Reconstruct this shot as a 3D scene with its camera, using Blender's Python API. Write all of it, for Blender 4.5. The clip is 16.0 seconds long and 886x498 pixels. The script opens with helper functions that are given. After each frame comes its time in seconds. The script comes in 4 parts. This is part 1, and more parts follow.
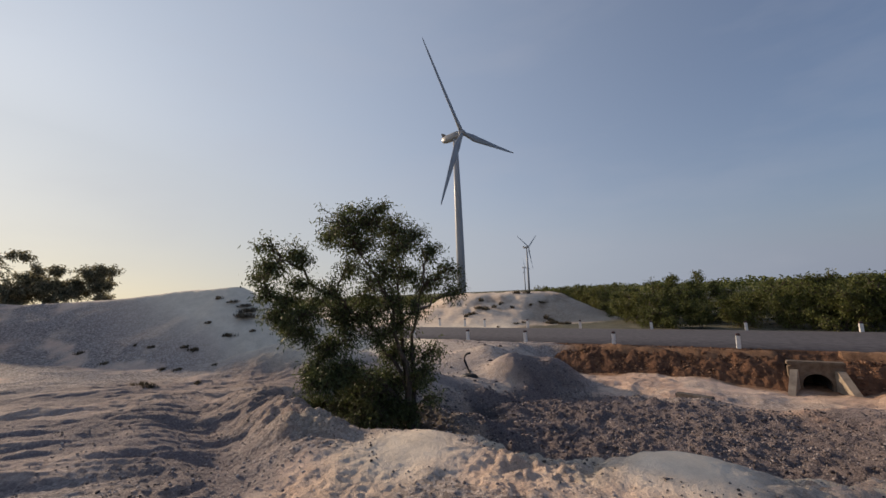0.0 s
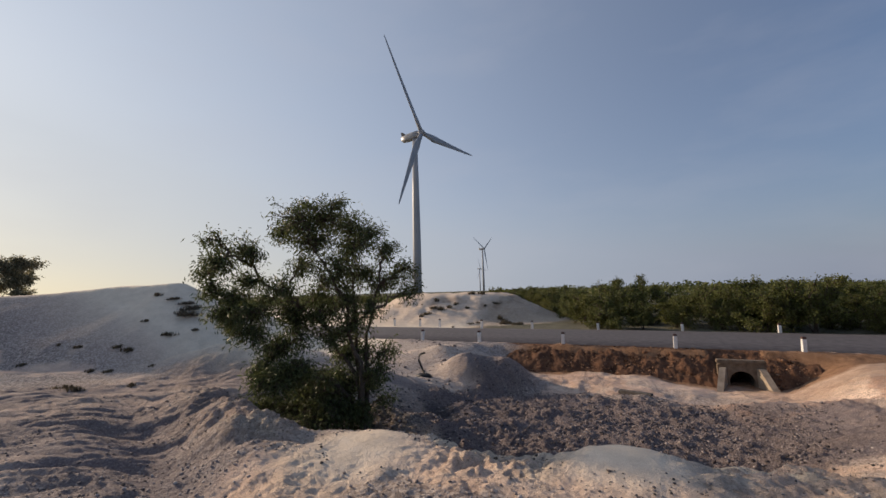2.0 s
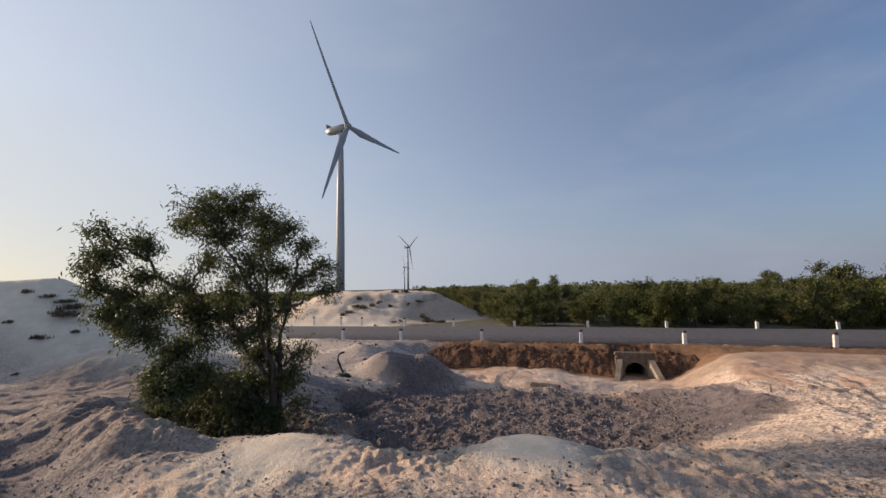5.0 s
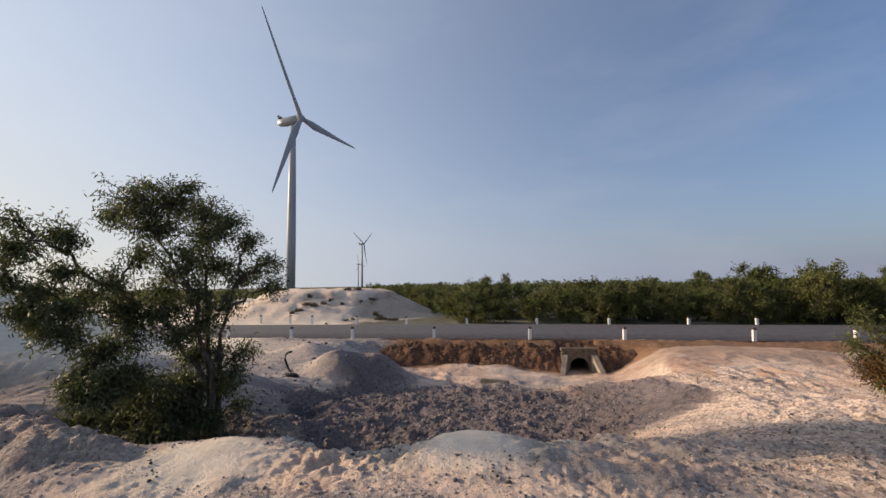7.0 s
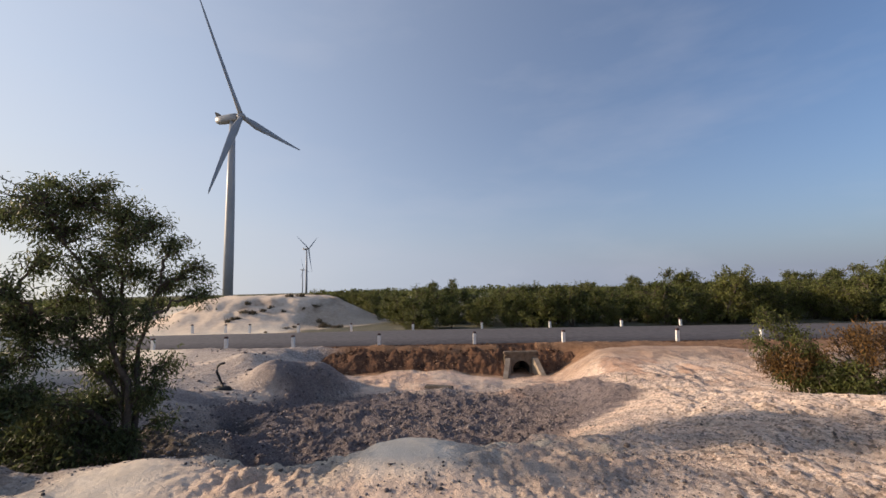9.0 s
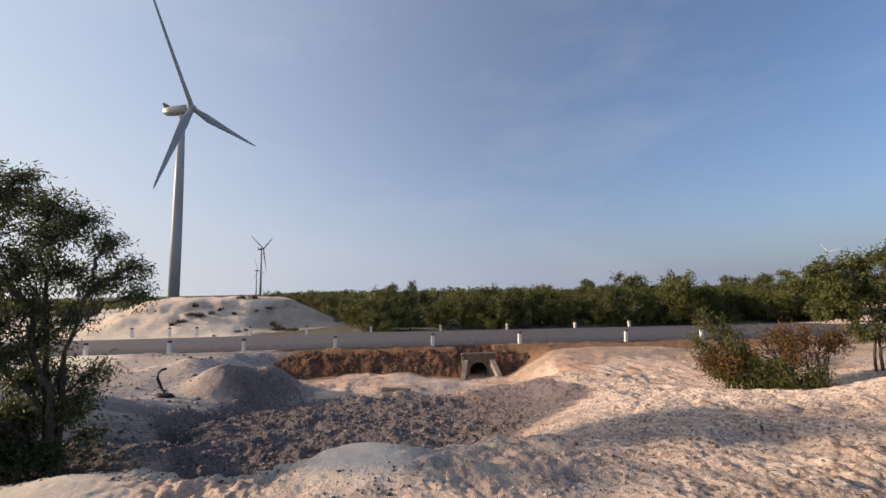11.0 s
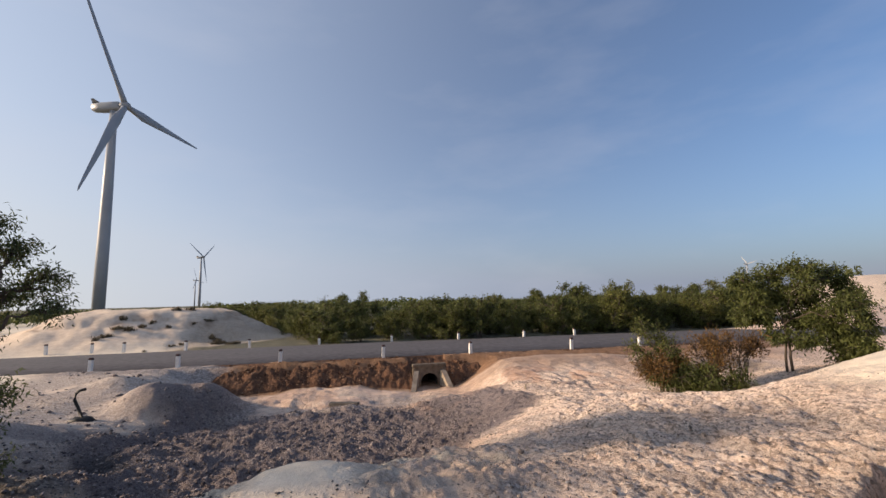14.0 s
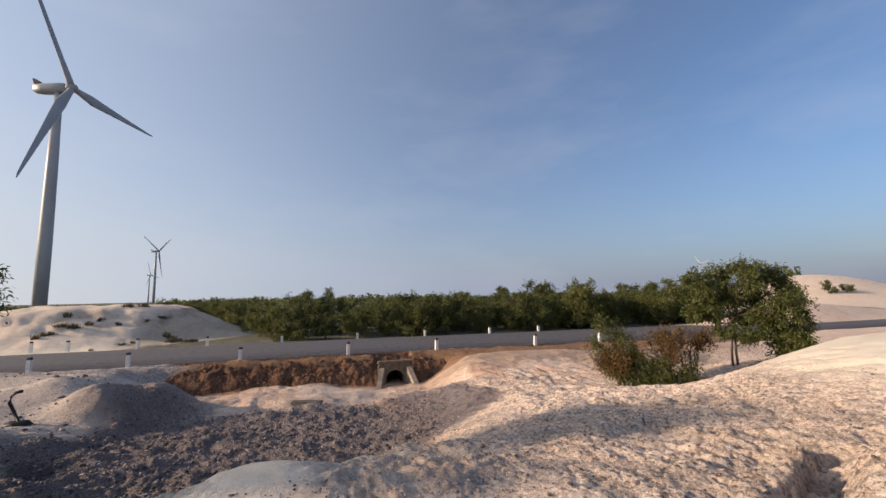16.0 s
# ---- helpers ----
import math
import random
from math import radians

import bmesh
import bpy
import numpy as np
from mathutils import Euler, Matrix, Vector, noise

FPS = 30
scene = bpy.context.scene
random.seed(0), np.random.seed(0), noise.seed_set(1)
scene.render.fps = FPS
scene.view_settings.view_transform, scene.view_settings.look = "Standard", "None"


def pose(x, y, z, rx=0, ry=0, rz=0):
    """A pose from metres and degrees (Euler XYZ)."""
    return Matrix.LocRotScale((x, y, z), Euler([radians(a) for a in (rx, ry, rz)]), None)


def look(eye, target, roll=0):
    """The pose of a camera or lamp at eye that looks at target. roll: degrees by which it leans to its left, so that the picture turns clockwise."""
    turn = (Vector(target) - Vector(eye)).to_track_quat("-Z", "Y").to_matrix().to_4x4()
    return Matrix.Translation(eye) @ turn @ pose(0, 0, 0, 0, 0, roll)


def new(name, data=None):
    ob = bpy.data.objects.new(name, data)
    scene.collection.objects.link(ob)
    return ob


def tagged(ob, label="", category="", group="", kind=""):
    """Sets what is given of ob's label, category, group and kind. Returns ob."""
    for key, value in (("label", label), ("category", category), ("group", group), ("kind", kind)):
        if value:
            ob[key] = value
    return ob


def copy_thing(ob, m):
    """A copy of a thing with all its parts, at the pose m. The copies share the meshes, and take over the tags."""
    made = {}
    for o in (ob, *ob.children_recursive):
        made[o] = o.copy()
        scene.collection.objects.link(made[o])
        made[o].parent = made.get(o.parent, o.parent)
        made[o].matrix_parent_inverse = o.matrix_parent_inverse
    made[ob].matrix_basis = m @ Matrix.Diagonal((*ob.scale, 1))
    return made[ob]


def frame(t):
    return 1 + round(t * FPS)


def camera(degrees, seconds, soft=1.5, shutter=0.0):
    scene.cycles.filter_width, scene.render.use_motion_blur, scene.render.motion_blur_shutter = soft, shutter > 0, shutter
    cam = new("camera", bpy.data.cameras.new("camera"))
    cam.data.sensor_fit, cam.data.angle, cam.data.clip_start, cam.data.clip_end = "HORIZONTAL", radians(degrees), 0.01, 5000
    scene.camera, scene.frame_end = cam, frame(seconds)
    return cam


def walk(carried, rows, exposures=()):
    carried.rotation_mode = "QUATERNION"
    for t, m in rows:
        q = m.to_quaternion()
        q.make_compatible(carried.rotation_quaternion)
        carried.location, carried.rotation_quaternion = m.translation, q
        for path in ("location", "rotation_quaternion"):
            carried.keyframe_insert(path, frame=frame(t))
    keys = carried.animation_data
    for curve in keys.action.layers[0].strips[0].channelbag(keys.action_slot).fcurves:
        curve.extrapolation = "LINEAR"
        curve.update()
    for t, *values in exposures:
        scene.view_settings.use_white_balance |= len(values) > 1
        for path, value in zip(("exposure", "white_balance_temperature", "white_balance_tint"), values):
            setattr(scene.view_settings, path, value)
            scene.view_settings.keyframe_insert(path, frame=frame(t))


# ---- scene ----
cam = camera(94.7, 16.0, soft=1.5)
PATH = [
    (0, (0.000, 0.000, 1.700), (-5.1395, 8.5111, 2.7705), -2.36),
    (0.5, (-0.018, -0.007, 1.690), (-4.9644, 8.6194, 2.7476), -2.19),
    (1, (-0.021, -0.006, 1.687), (-4.7687, 8.7321, 2.7360), -1.96),
    (1.5, (-0.029, 0.003, 1.689), (-4.5090, 8.8824, 2.7275), -1.70),
    (2, (-0.014, -0.001, 1.687), (-4.2233, 9.0103, 2.7251), -1.58),
    (2.5, (-0.012, -0.000, 1.689), (-3.8855, 9.1610, 2.7243), -1.39),
    (3, (0.004, -0.003, 1.692), (-3.5613, 9.2819, 2.7257), -1.35),
    (3.5, (0.024, -0.006, 1.695), (-3.2147, 9.4000, 2.7144), -1.25),
    (4, (0.041, -0.002, 1.688), (-2.9360, 9.4918, 2.6871), -1.26),
    (6.5, (0.110, -0.008, 1.687), (-1.6191, 9.8013, 2.5750), -1.01),
    (7, (0.142, 0.006, 1.690), (-1.2856, 9.8644, 2.5664), -0.96),
    (7.5, (0.177, 0.015, 1.692), (-0.9006, 9.9174, 2.5713), -1.02),
    (8, (0.203, 0.014, 1.695), (-0.5802, 9.9418, 2.5992), -1.16),
    (8.5, (0.234, 0.010, 1.700), (-0.2149, 9.9549, 2.6494), -1.34),
    (9, (0.269, 0.026, 1.695), (0.1041, 9.9757, 2.6793), -1.36),
    (11.5, (0.336, 0.059, 1.688), (1.3033, 9.9574, 2.7293), -1.18),
    (12, (0.341, 0.052, 1.689), (1.4558, 9.9300, 2.7767), -1.33),
    (12.5, (0.351, 0.045, 1.695), (1.6582, 9.8933, 2.8347), -1.44),
    (13, (0.357, 0.046, 1.694), (1.8542, 9.8622, 2.8736), -1.44),
    (13.5, (0.368, 0.057, 1.694), (2.0986, 9.8308, 2.9086), -1.46),
    (14, (0.373, 0.063, 1.695), (2.3167, 9.7947, 2.9280), -1.41),
    (14.5, (0.383, 0.056, 1.694), (2.5610, 9.7369, 2.9293), -1.29),
    (15, (0.396, 0.052, 1.691), (2.7681, 9.6899, 2.9095), -1.15),
    (15.5, (0.415, 0.058, 1.687), (2.9761, 9.6522, 2.8638), -1.19),
    (16, (0.418, 0.058, 1.691), (3.1184, 9.6185, 2.8321), -1.21),
]
walk(cam, [(t, look(eye, target, roll)) for t, eye, target, roll in PATH],
     exposures=((0, -0.07), (4, 0.12), (9, 0.36), (12, 0.42), (16, 0.39)))

# ---- sky, sun, exposure ----
SUN_AZ, SUN_EL, GLOW_AZ = radians(-84), radians(17), radians(-94)     # azimuth from +y towards +x
sun_dir = Vector((math.sin(SUN_AZ) * math.cos(SUN_EL), math.cos(SUN_AZ) * math.cos(SUN_EL), math.sin(SUN_EL)))
HAZE_AWAY, HAZE_SUN, HAZE_LOW, HAZE_FALL, HAZE_POW = (1.62, 1.80, 2.42), (4.7, 5.25, 6.1), (7.6, 6.5, 4.2), 6.5, 1.2
world = bpy.data.worlds.new("world")
scene.world = world
world.use_nodes = True
wn, wl = world.node_tree.nodes, world.node_tree.links
sky = wn.new("ShaderNodeTexSky")
sky.sky_type = "NISHITA"
sky.sun_disc = False
sky.sun_elevation = SUN_EL
sky.sun_rotation = SUN_AZ
sky.air_density, sky.dust_density, sky.ozone_density = 1.0, 1.3, 2.5
wn["Background"].inputs[1].default_value = 0.118


def sky_math(op, a, b):
    k = wn.new("ShaderNodeMath")
    k.operation = op
    for i, v in ((0, a), (1, b)):
        if isinstance(v, (int, float)):
            k.inputs[i].default_value = v
        else:
            wl.new(v, k.inputs[i])
    return k.outputs[0]


# evening haze: pale at the horizon all round, paler and wider towards the sun
coord = wn.new("ShaderNodeTexCoord")
xyz = wn.new("ShaderNodeSeparateXYZ")
wl.new(coord.outputs["Generated"], xyz.inputs[0])
toward = wn.new("ShaderNodeVectorMath")
toward.operation = "DOT_PRODUCT"
wl.new(coord.outputs["Generated"], toward.inputs[0])
toward.inputs[1].default_value = (math.sin(GLOW_AZ), math.cos(GLOW_AZ), 0.1)
near_sun = sky_math("POWER", sky_math("MAXIMUM", sky_math("MULTIPLY_ADD", toward.outputs["Value"], 0.5), 0.0), 1.0)
near_sun.node.inputs[0].links[0].from_node.inputs[0].links[0].from_node.inputs[2].default_value = 0.5
glow = sky_math("POWER", near_sun, HAZE_POW)
low = sky_math("POWER", 2.718, sky_math("MULTIPLY", sky_math("MAXIMUM", xyz.outputs["Z"], 0.0), -HAZE_FALL))
haze_col = wn.new("ShaderNodeMix")
haze_col.data_type = "RGBA"
haze_col.inputs[6].default_value = (*HAZE_AWAY, 1)
sun_col = wn.new("ShaderNodeMix")
sun_col.data_type = "RGBA"
sun_col.inputs[6].default_value = (*HAZE_SUN, 1)
sun_col.inputs[7].default_value = (*HAZE_LOW, 1)
wl.new(sky_math("MULTIPLY", sky_math("POWER", low, 0.9), sky_math("POWER", near_sun, 4.5)), sun_col.inputs[0])
wl.new(sun_col.outputs[2], haze_col.inputs[7])
wl.new(glow, haze_col.inputs[0])
hazed = wn.new("ShaderNodeMix")
hazed.data_type = "RGBA"
wl.new(sky_math("MINIMUM", sky_math("ADD", sky_math("MULTIPLY", low, 0.95), sky_math("MULTIPLY", glow, 0.86)), 0.95), hazed.inputs[0])
deep = wn.new("ShaderNodeMix")
deep.data_type, deep.blend_type = "RGBA", "MULTIPLY"
deep.inputs[0].default_value = 1.0
deep.inputs[7].default_value = (0.80, 0.88, 1.02, 1)
wl.new(sky.outputs[0], deep.inputs[6])
wl.new(deep.outputs[2], hazed.inputs[6])
wl.new(haze_col.outputs[2], hazed.inputs[7])
# thin veils of cloud
veil_map = wn.new("ShaderNodeMapping")
veil_map.inputs["Scale"].default_value = (1.0, 1.0, 3.2)
wl.new(coord.outputs["Generated"], veil_map.inputs[0])
veil_noise = wn.new("ShaderNodeTexNoise")
veil_noise.inputs["Scale"].default_value, veil_noise.inputs["Detail"].default_value, veil_noise.inputs["Roughness"].default_value = 2.6, 5.0, 0.55
wl.new(veil_map.outputs[0], veil_noise.inputs["Vector"])
veil_amount = sky_math("MULTIPLY", sky_math("MINIMUM", sky_math("MAXIMUM", sky_math("MULTIPLY", sky_math("SUBTRACT", veil_noise.outputs[0], 0.47), 4.0), 0.0), 1.0), 0.13)
veil = wn.new("ShaderNodeMix")
veil.data_type = "RGBA"
veil.inputs[7].default_value = (4.3, 4.25, 4.7, 1)
wl.new(veil_amount, veil.inputs[0])
wl.new(hazed.outputs[2], veil.inputs[6])
wl.new(veil.outputs[2], wn["Background"].inputs[0])
sun = new("sun", bpy.data.lights.new("sun", "SUN"))
sun.data.energy, sun.data.angle, sun.data.color = 5.0, radians(4.0), (1.0, 0.77, 0.55)
sun.matrix_world = look(sun_dir * 50, (0, 0, 0))


# ---- materials ----
def mat(name, rough=0.8, metal=0.0):
    m = bpy.data.materials.new(name)
    m.use_nodes = True
    b = m.node_tree.nodes["Principled BSDF"]
    b.inputs["Roughness"].default_value = rough
    b.inputs["Metallic"].default_value = metal
    b.inputs["Specular IOR Level"].default_value = 0.25
    return m, m.node_tree.nodes, m.node_tree.links, b


def noise_node(n, l, scale, detail=5.0, rough=0.6, coord="Object", stretch=None):
    tc = n.new("ShaderNodeTexCoord")
    t = n.new("ShaderNodeTexNoise")
    t.inputs["Scale"].default_value, t.inputs["Detail"].default_value, t.inputs["Roughness"].default_value = scale, detail, rough
    if stretch:
        mp = n.new("ShaderNodeMapping")
        mp.inputs["Scale"].default_value = stretch
        l.new(tc.outputs[coord], mp.inputs[0])
        l.new(mp.outputs[0], t.inputs["Vector"])
    else:
        l.new(tc.outputs[coord], t.inputs["Vector"])
    return t.outputs["Fac"]


def ramp(n, l, fac, stops):
    r = n.new("ShaderNodeValToRGB")
    e = r.color_ramp.elements
    while len(e) < len(stops):
        e.new(0.5)
    for el, (p, c) in zip(e, stops):
        el.position, el.color = p, (*c, 1)
    l.new(fac, r.inputs[0])
    return r.outputs[0]


def mix(n, l, fac, a, b, mode="MIX"):
    m = n.new("ShaderNodeMix")
    m.data_type, m.blend_type = "RGBA", mode
    for sock, v in ((m.inputs[0], fac), (m.inputs[6], a), (m.inputs[7], b)):
        if isinstance(v, (int, float)):
            sock.default_value = v
        elif isinstance(v, tuple):
            sock.default_value = (*v, 1)
        else:
            l.new(v, sock)
    return m.outputs[2]


def math_node(n, l, op, a, b=None):
    m = n.new("ShaderNodeMath")
    m.operation = op
    for k, v in ((0, a), (1, b)):
        if v is None:
            continue
        if isinstance(v, (int, float)):
            m.inputs[k].default_value = v
        else:
            l.new(v, m.inputs[k])
    return m.outputs[0]


def bump(n, l, b, height, strength=0.5, dist=0.02):
    k = n.new("ShaderNodeBump")
    k.inputs["Strength"].default_value, k.inputs["Distance"].default_value = strength, dist
    l.new(height, k.inputs["Height"])
    l.new(k.outputs[0], b.inputs["Normal"])


def plain(name, c0, c1, scale=8.0, rough=0.7, metal=0.0, bump_s=0.3, bump_d=0.01, coord="Object"):
    """A two-tone mottled surface with a fine relief."""
    m, n, l, b = mat(name, rough, metal)
    f = noise_node(n, l, scale, coord=coord)
    l.new(ramp(n, l, f, [(0.3, c0), (0.7, c1)]), b.inputs["Base Color"])
    bump(n, l, b, noise_node(n, l, scale * 6, coord=coord), bump_s, bump_d)
    return m


def ground_material():
    m, n, l, b = mat("ground_soil", 0.95)

    def attr(name):
        a = n.new("ShaderNodeAttribute")
        a.attribute_name = name
        return a.outputs["Fac"]

    big, mid, fine = noise_node(n, l, 0.55, 6), noise_node(n, l, 3.2, 6, 0.65), noise_node(n, l, 38, 5, 0.7)
    sand = ramp(n, l, mid, [(0.25, (0.52, 0.38, 0.29)), (0.5, (0.68, 0.52, 0.405)), (0.75, (0.76, 0.62, 0.495))])
    sand = mix(n, l, math_node(n, l, "MULTIPLY", ramp(n, l, big, [(0.42, (0, 0, 0)), (0.62, (1, 1, 1))]), 0.55), sand, (0.56, 0.40, 0.33))
    white = ramp(n, l, mid, [(0.3, (0.64, 0.55, 0.43)), (0.7, (0.78, 0.68, 0.545))])
    col = mix(n, l, attr("pale"), sand, white)
    tc = n.new("ShaderNodeTexCoord")
    vor = n.new("ShaderNodeTexVoronoi")
    vor.inputs["Scale"].default_value = 26
    vor.inputs["Randomness"].default_value = 1.0
    l.new(tc.outputs["Object"], vor.inputs["Vector"])
    cell = n.new("ShaderNodeSeparateColor")
    l.new(vor.outputs["Color"], cell.inputs[0])
    pebble = math_node(n, l, "ADD", math_node(n, l, "MULTIPLY", fine, 0.55), math_node(n, l, "MULTIPLY", cell.outputs[0], 0.45))
    gravel = ramp(n, l, pebble, [(0.28, (0.10, 0.09, 0.092)), (0.5, (0.26, 0.23, 0.22)), (0.74, (0.50, 0.45, 0.41))])
    col = mix(n, l, attr("gravel"), col, gravel)
    crumb = math_node(n, l, "ADD", math_node(n, l, "MULTIPLY", cell.outputs[1], 0.5), math_node(n, l, "MULTIPLY", noise_node(n, l, 9, 6, 0.75), 0.6))
    trod = ramp(n, l, crumb, [(0.30, (0.15, 0.113, 0.093)), (0.43, (0.49, 0.37, 0.295)), (0.58, (0.70, 0.54, 0.43)), (0.78, (0.82, 0.68, 0.57))])
    col = mix(n, l, attr("trod"), col, trod)
    # dark mud; the same tone also carries shade on the left plain
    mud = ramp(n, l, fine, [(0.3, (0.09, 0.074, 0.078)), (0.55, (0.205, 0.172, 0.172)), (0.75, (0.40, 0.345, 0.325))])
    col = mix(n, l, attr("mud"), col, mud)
    pinkish = ramp(n, l, mid, [(0.28, (0.34, 0.21, 0.15)), (0.5, (0.50, 0.335, 0.25)), (0.74, (0.60, 0.46, 0.37))])
    col = mix(n, l, attr("pink"), col, pinkish)
    rust = ramp(n, l, mid, [(0.3, (0.16, 0.085, 0.047)), (0.7, (0.31, 0.185, 0.11))])
    col = mix(n, l, attr("rust"), col, rust)
    # dark bluish patch near the left edge of the pit
    col = mix(n, l, attr("dark_patch"), col, ramp(n, l, fine, [(0.3, (0.035, 0.036, 0.043)), (0.7, (0.085, 0.085, 0.095))]))
    litter_shade = ramp(n, l, mid, [(0.3, (0.05, 0.043, 0.032)), (0.7, (0.12, 0.10, 0.075))])
    col = mix(n, l, attr("litter_shade"), col, litter_shade)
    # scrub tone greyed, distance haze mixed into its colour
    far = ramp(n, l, big, [(0.3, (0.085, 0.085, 0.058)), (0.7, (0.15, 0.14, 0.10))])
    col = mix(n, l, attr("scrub"), col, far)
    speck = ramp(n, l, noise_node(n, l, 24, 4, 0.8), [(0.36, (0.30, 0.27, 0.26)), (0.45, (1, 1, 1))])
    col = mix(n, l, math_node(n, l, "MULTIPLY", attr("rough"), 0.8), col, mix(n, l, 1.0, col, speck, "MULTIPLY"))
    grit = ramp(n, l, noise_node(n, l, 85, 3, 0.8), [(0.34, (0.58, 0.54, 0.52)), (0.46, (1, 1, 1)), (0.6, (1.25, 1.22, 1.19))])
    col = mix(n, l, math_node(n, l, "ADD", math_node(n, l, "MULTIPLY", attr("rough"), 0.8), 0.1), col, mix(n, l, 1.0, col, grit, "MULTIPLY"))
    patch = ramp(n, l, noise_node(n, l, 5.5, 6, 0.8), [(0.33, (0.68, 0.63, 0.60)), (0.44, (1, 1, 1)), (0.62, (1.2, 1.17, 1.14))])
    col = mix(n, l, math_node(n, l, "MULTIPLY", attr("rough"), 0.9), col, mix(n, l, 1.0, col, patch, "MULTIPLY"))
    l.new(col, b.inputs["Base Color"])
    h = math_node(n, l, "ADD", math_node(n, l, "MULTIPLY", noise_node(n, l, 48, 4, 0.75), 0.75), math_node(n, l, "MULTIPLY", noise_node(n, l, 13, 6, 0.7), 1.0))
    h = math_node(n, l, "SUBTRACT", h, math_node(n, l, "MULTIPLY", vor.outputs["Distance"], 0.22))
    h = math_node(n, l, "MULTIPLY", h, math_node(n, l, "ADD", attr("rough"), 0.02))
    bump(n, l, b, h, 1.0, 0.07)
    return m


M_GROUND = ground_material()
M_ASPHALT = plain("asphalt", (0.075, 0.07, 0.075), (0.13, 0.12, 0.125), 3.0, 0.85, 0, 0.4, 0.01)
M_EARTH = plain("red_earth", (0.066, 0.034, 0.022), (0.19, 0.098, 0.056), 2.4, 0.95, 0, 1.0, 0.08)
M_CONCRETE = plain("weathered_concrete", (0.24, 0.19, 0.145), (0.42, 0.35, 0.27), 3.5, 0.85, 0, 0.4, 0.01)
M_STAINED = plain("stained_concrete", (0.09, 0.068, 0.05), (0.22, 0.17, 0.125), 4.0, 0.9, 0, 0.5, 0.015)
M_POST = plain("white_painted_concrete", (0.62, 0.60, 0.57), (0.80, 0.79, 0.76), 9.0, 0.6)
M_POSTCAP = plain("dark_post_paint", (0.05, 0.03, 0.028), (0.10, 0.055, 0.05), 9.0, 0.6)
M_TURBINE = plain("turbine_grey_paint", (0.31, 0.32, 0.34), (0.37, 0.38, 0.40), 0.15, 0.4, 0, 0.0, 0.0)
M_DARK = plain("dark_metal", (0.05, 0.05, 0.055), (0.09, 0.09, 0.09), 3.0, 0.6)
M_BARK = plain("grey_brown_bark", (0.05, 0.04, 0.03), (0.125, 0.10, 0.08), 14.0, 0.9, 0, 0.8, 0.01)
M_RUBBER = plain("black_rubber", (0.012, 0.012, 0.013), (0.03, 0.03, 0.03), 20.0, 0.55)
M_PLANK = plain("dark_weathered_wood", (0.06, 0.05, 0.045), (0.16, 0.14, 0.12), 9.0, 0.9)
# near-black pipe: shade inside the culvert put into its colour
M_HOLE = plain("shade_dark_pipe_concrete", (0.03, 0.027, 0.024), (0.08, 0.07, 0.06), 6.0, 0.95)


def leaf_material(name, dark, light, back=0.28):
    m, n, l, b = mat(name, 0.55)
    g = n.new("ShaderNodeNewGeometry")
    col = ramp(n, l, g.outputs["Random Per Island"], [(0.0, dark), (0.6, light), (1.0, tuple(min(1, c * 1.5) for c in light))])
    l.new(col, b.inputs["Base Color"])
    tr = n.new("ShaderNodeBsdfTranslucent")
    l.new(col, tr.inputs["Color"])
    ms = n.new("ShaderNodeMixShader")
    ms.inputs[0].default_value = back
    l.new(b.outputs[0], ms.inputs[1])
    l.new(tr.outputs[0], ms.inputs[2])
    l.new(ms.outputs[0], n["Material Output"].inputs["Surface"])
    return m


M_LEAF = leaf_material("grey_green_leaves", (0.042, 0.056, 0.019), (0.105, 0.122, 0.050), 0.33)
M_LEAF2 = leaf_material("olive_leaves", (0.048, 0.058, 0.015), (0.112, 0.122, 0.036), 0.33)
M_LEAF3 = leaf_material("dark_green_leaves", (0.040, 0.050, 0.014), (0.095, 0.108, 0.032), 0.33)
M_LEAF4 = leaf_material("yellow_green_leaves", (0.060, 0.068, 0.016), (0.130, 0.136, 0.038), 0.33)
# leaves greyed and paled: haze over the crest trees put into colour
M_GREY = leaf_material("hazed_grey_green_leaves", (0.12, 0.12, 0.075), (0.24, 0.225, 0.15), 0.5)
M_DRY = leaf_material("dry_rust_leaves", (0.066, 0.042, 0.016), (0.17, 0.095, 0.034), 0.35)


# ---- mesh helpers ----
def mesh_object(name, verts, faces, material, smooth=False):
    me = bpy.data.meshes.new(name)
    verts = np.asarray(verts, dtype=np.float32)
    faces = np.asarray(faces, dtype=np.int32)
    k = faces.shape[1]
    me.vertices.add(len(verts))
    me.vertices.foreach_set("co", verts.ravel())
    me.loops.add(faces.size)
    me.loops.foreach_set("vertex_index", faces.ravel())
    me.polygons.add(len(faces))
    me.polygons.foreach_set("loop_start", np.arange(0, faces.size, k, dtype=np.int32))
    me.update(calc_edges=True)
    me.validate()
    if smooth:
        me.polygons.foreach_set("use_smooth", np.ones(len(me.polygons), dtype=bool))
    me.materials.append(material)
    return new(name, me)


def part(name, bm, material, parent=None, label="", smooth=False):
    me = bpy.data.meshes.new(name)
    bmesh.ops.recalc_face_normals(bm, faces=bm.faces)
    bm.to_mesh(me)
    bm.free()
    if smooth:
        me.polygons.foreach_set("use_smooth", np.ones(len(me.polygons), dtype=bool))
    me.materials.append(material)
    ob = new(name, me)
    if parent:
        ob.parent = parent
    if label:
        tagged(ob, label)
    return ob


def empty(name, at=(0, 0, 0), turn=0.0):
    ob = new(name)
    ob.matrix_world = pose(*at, 0, 0, turn)
    return ob


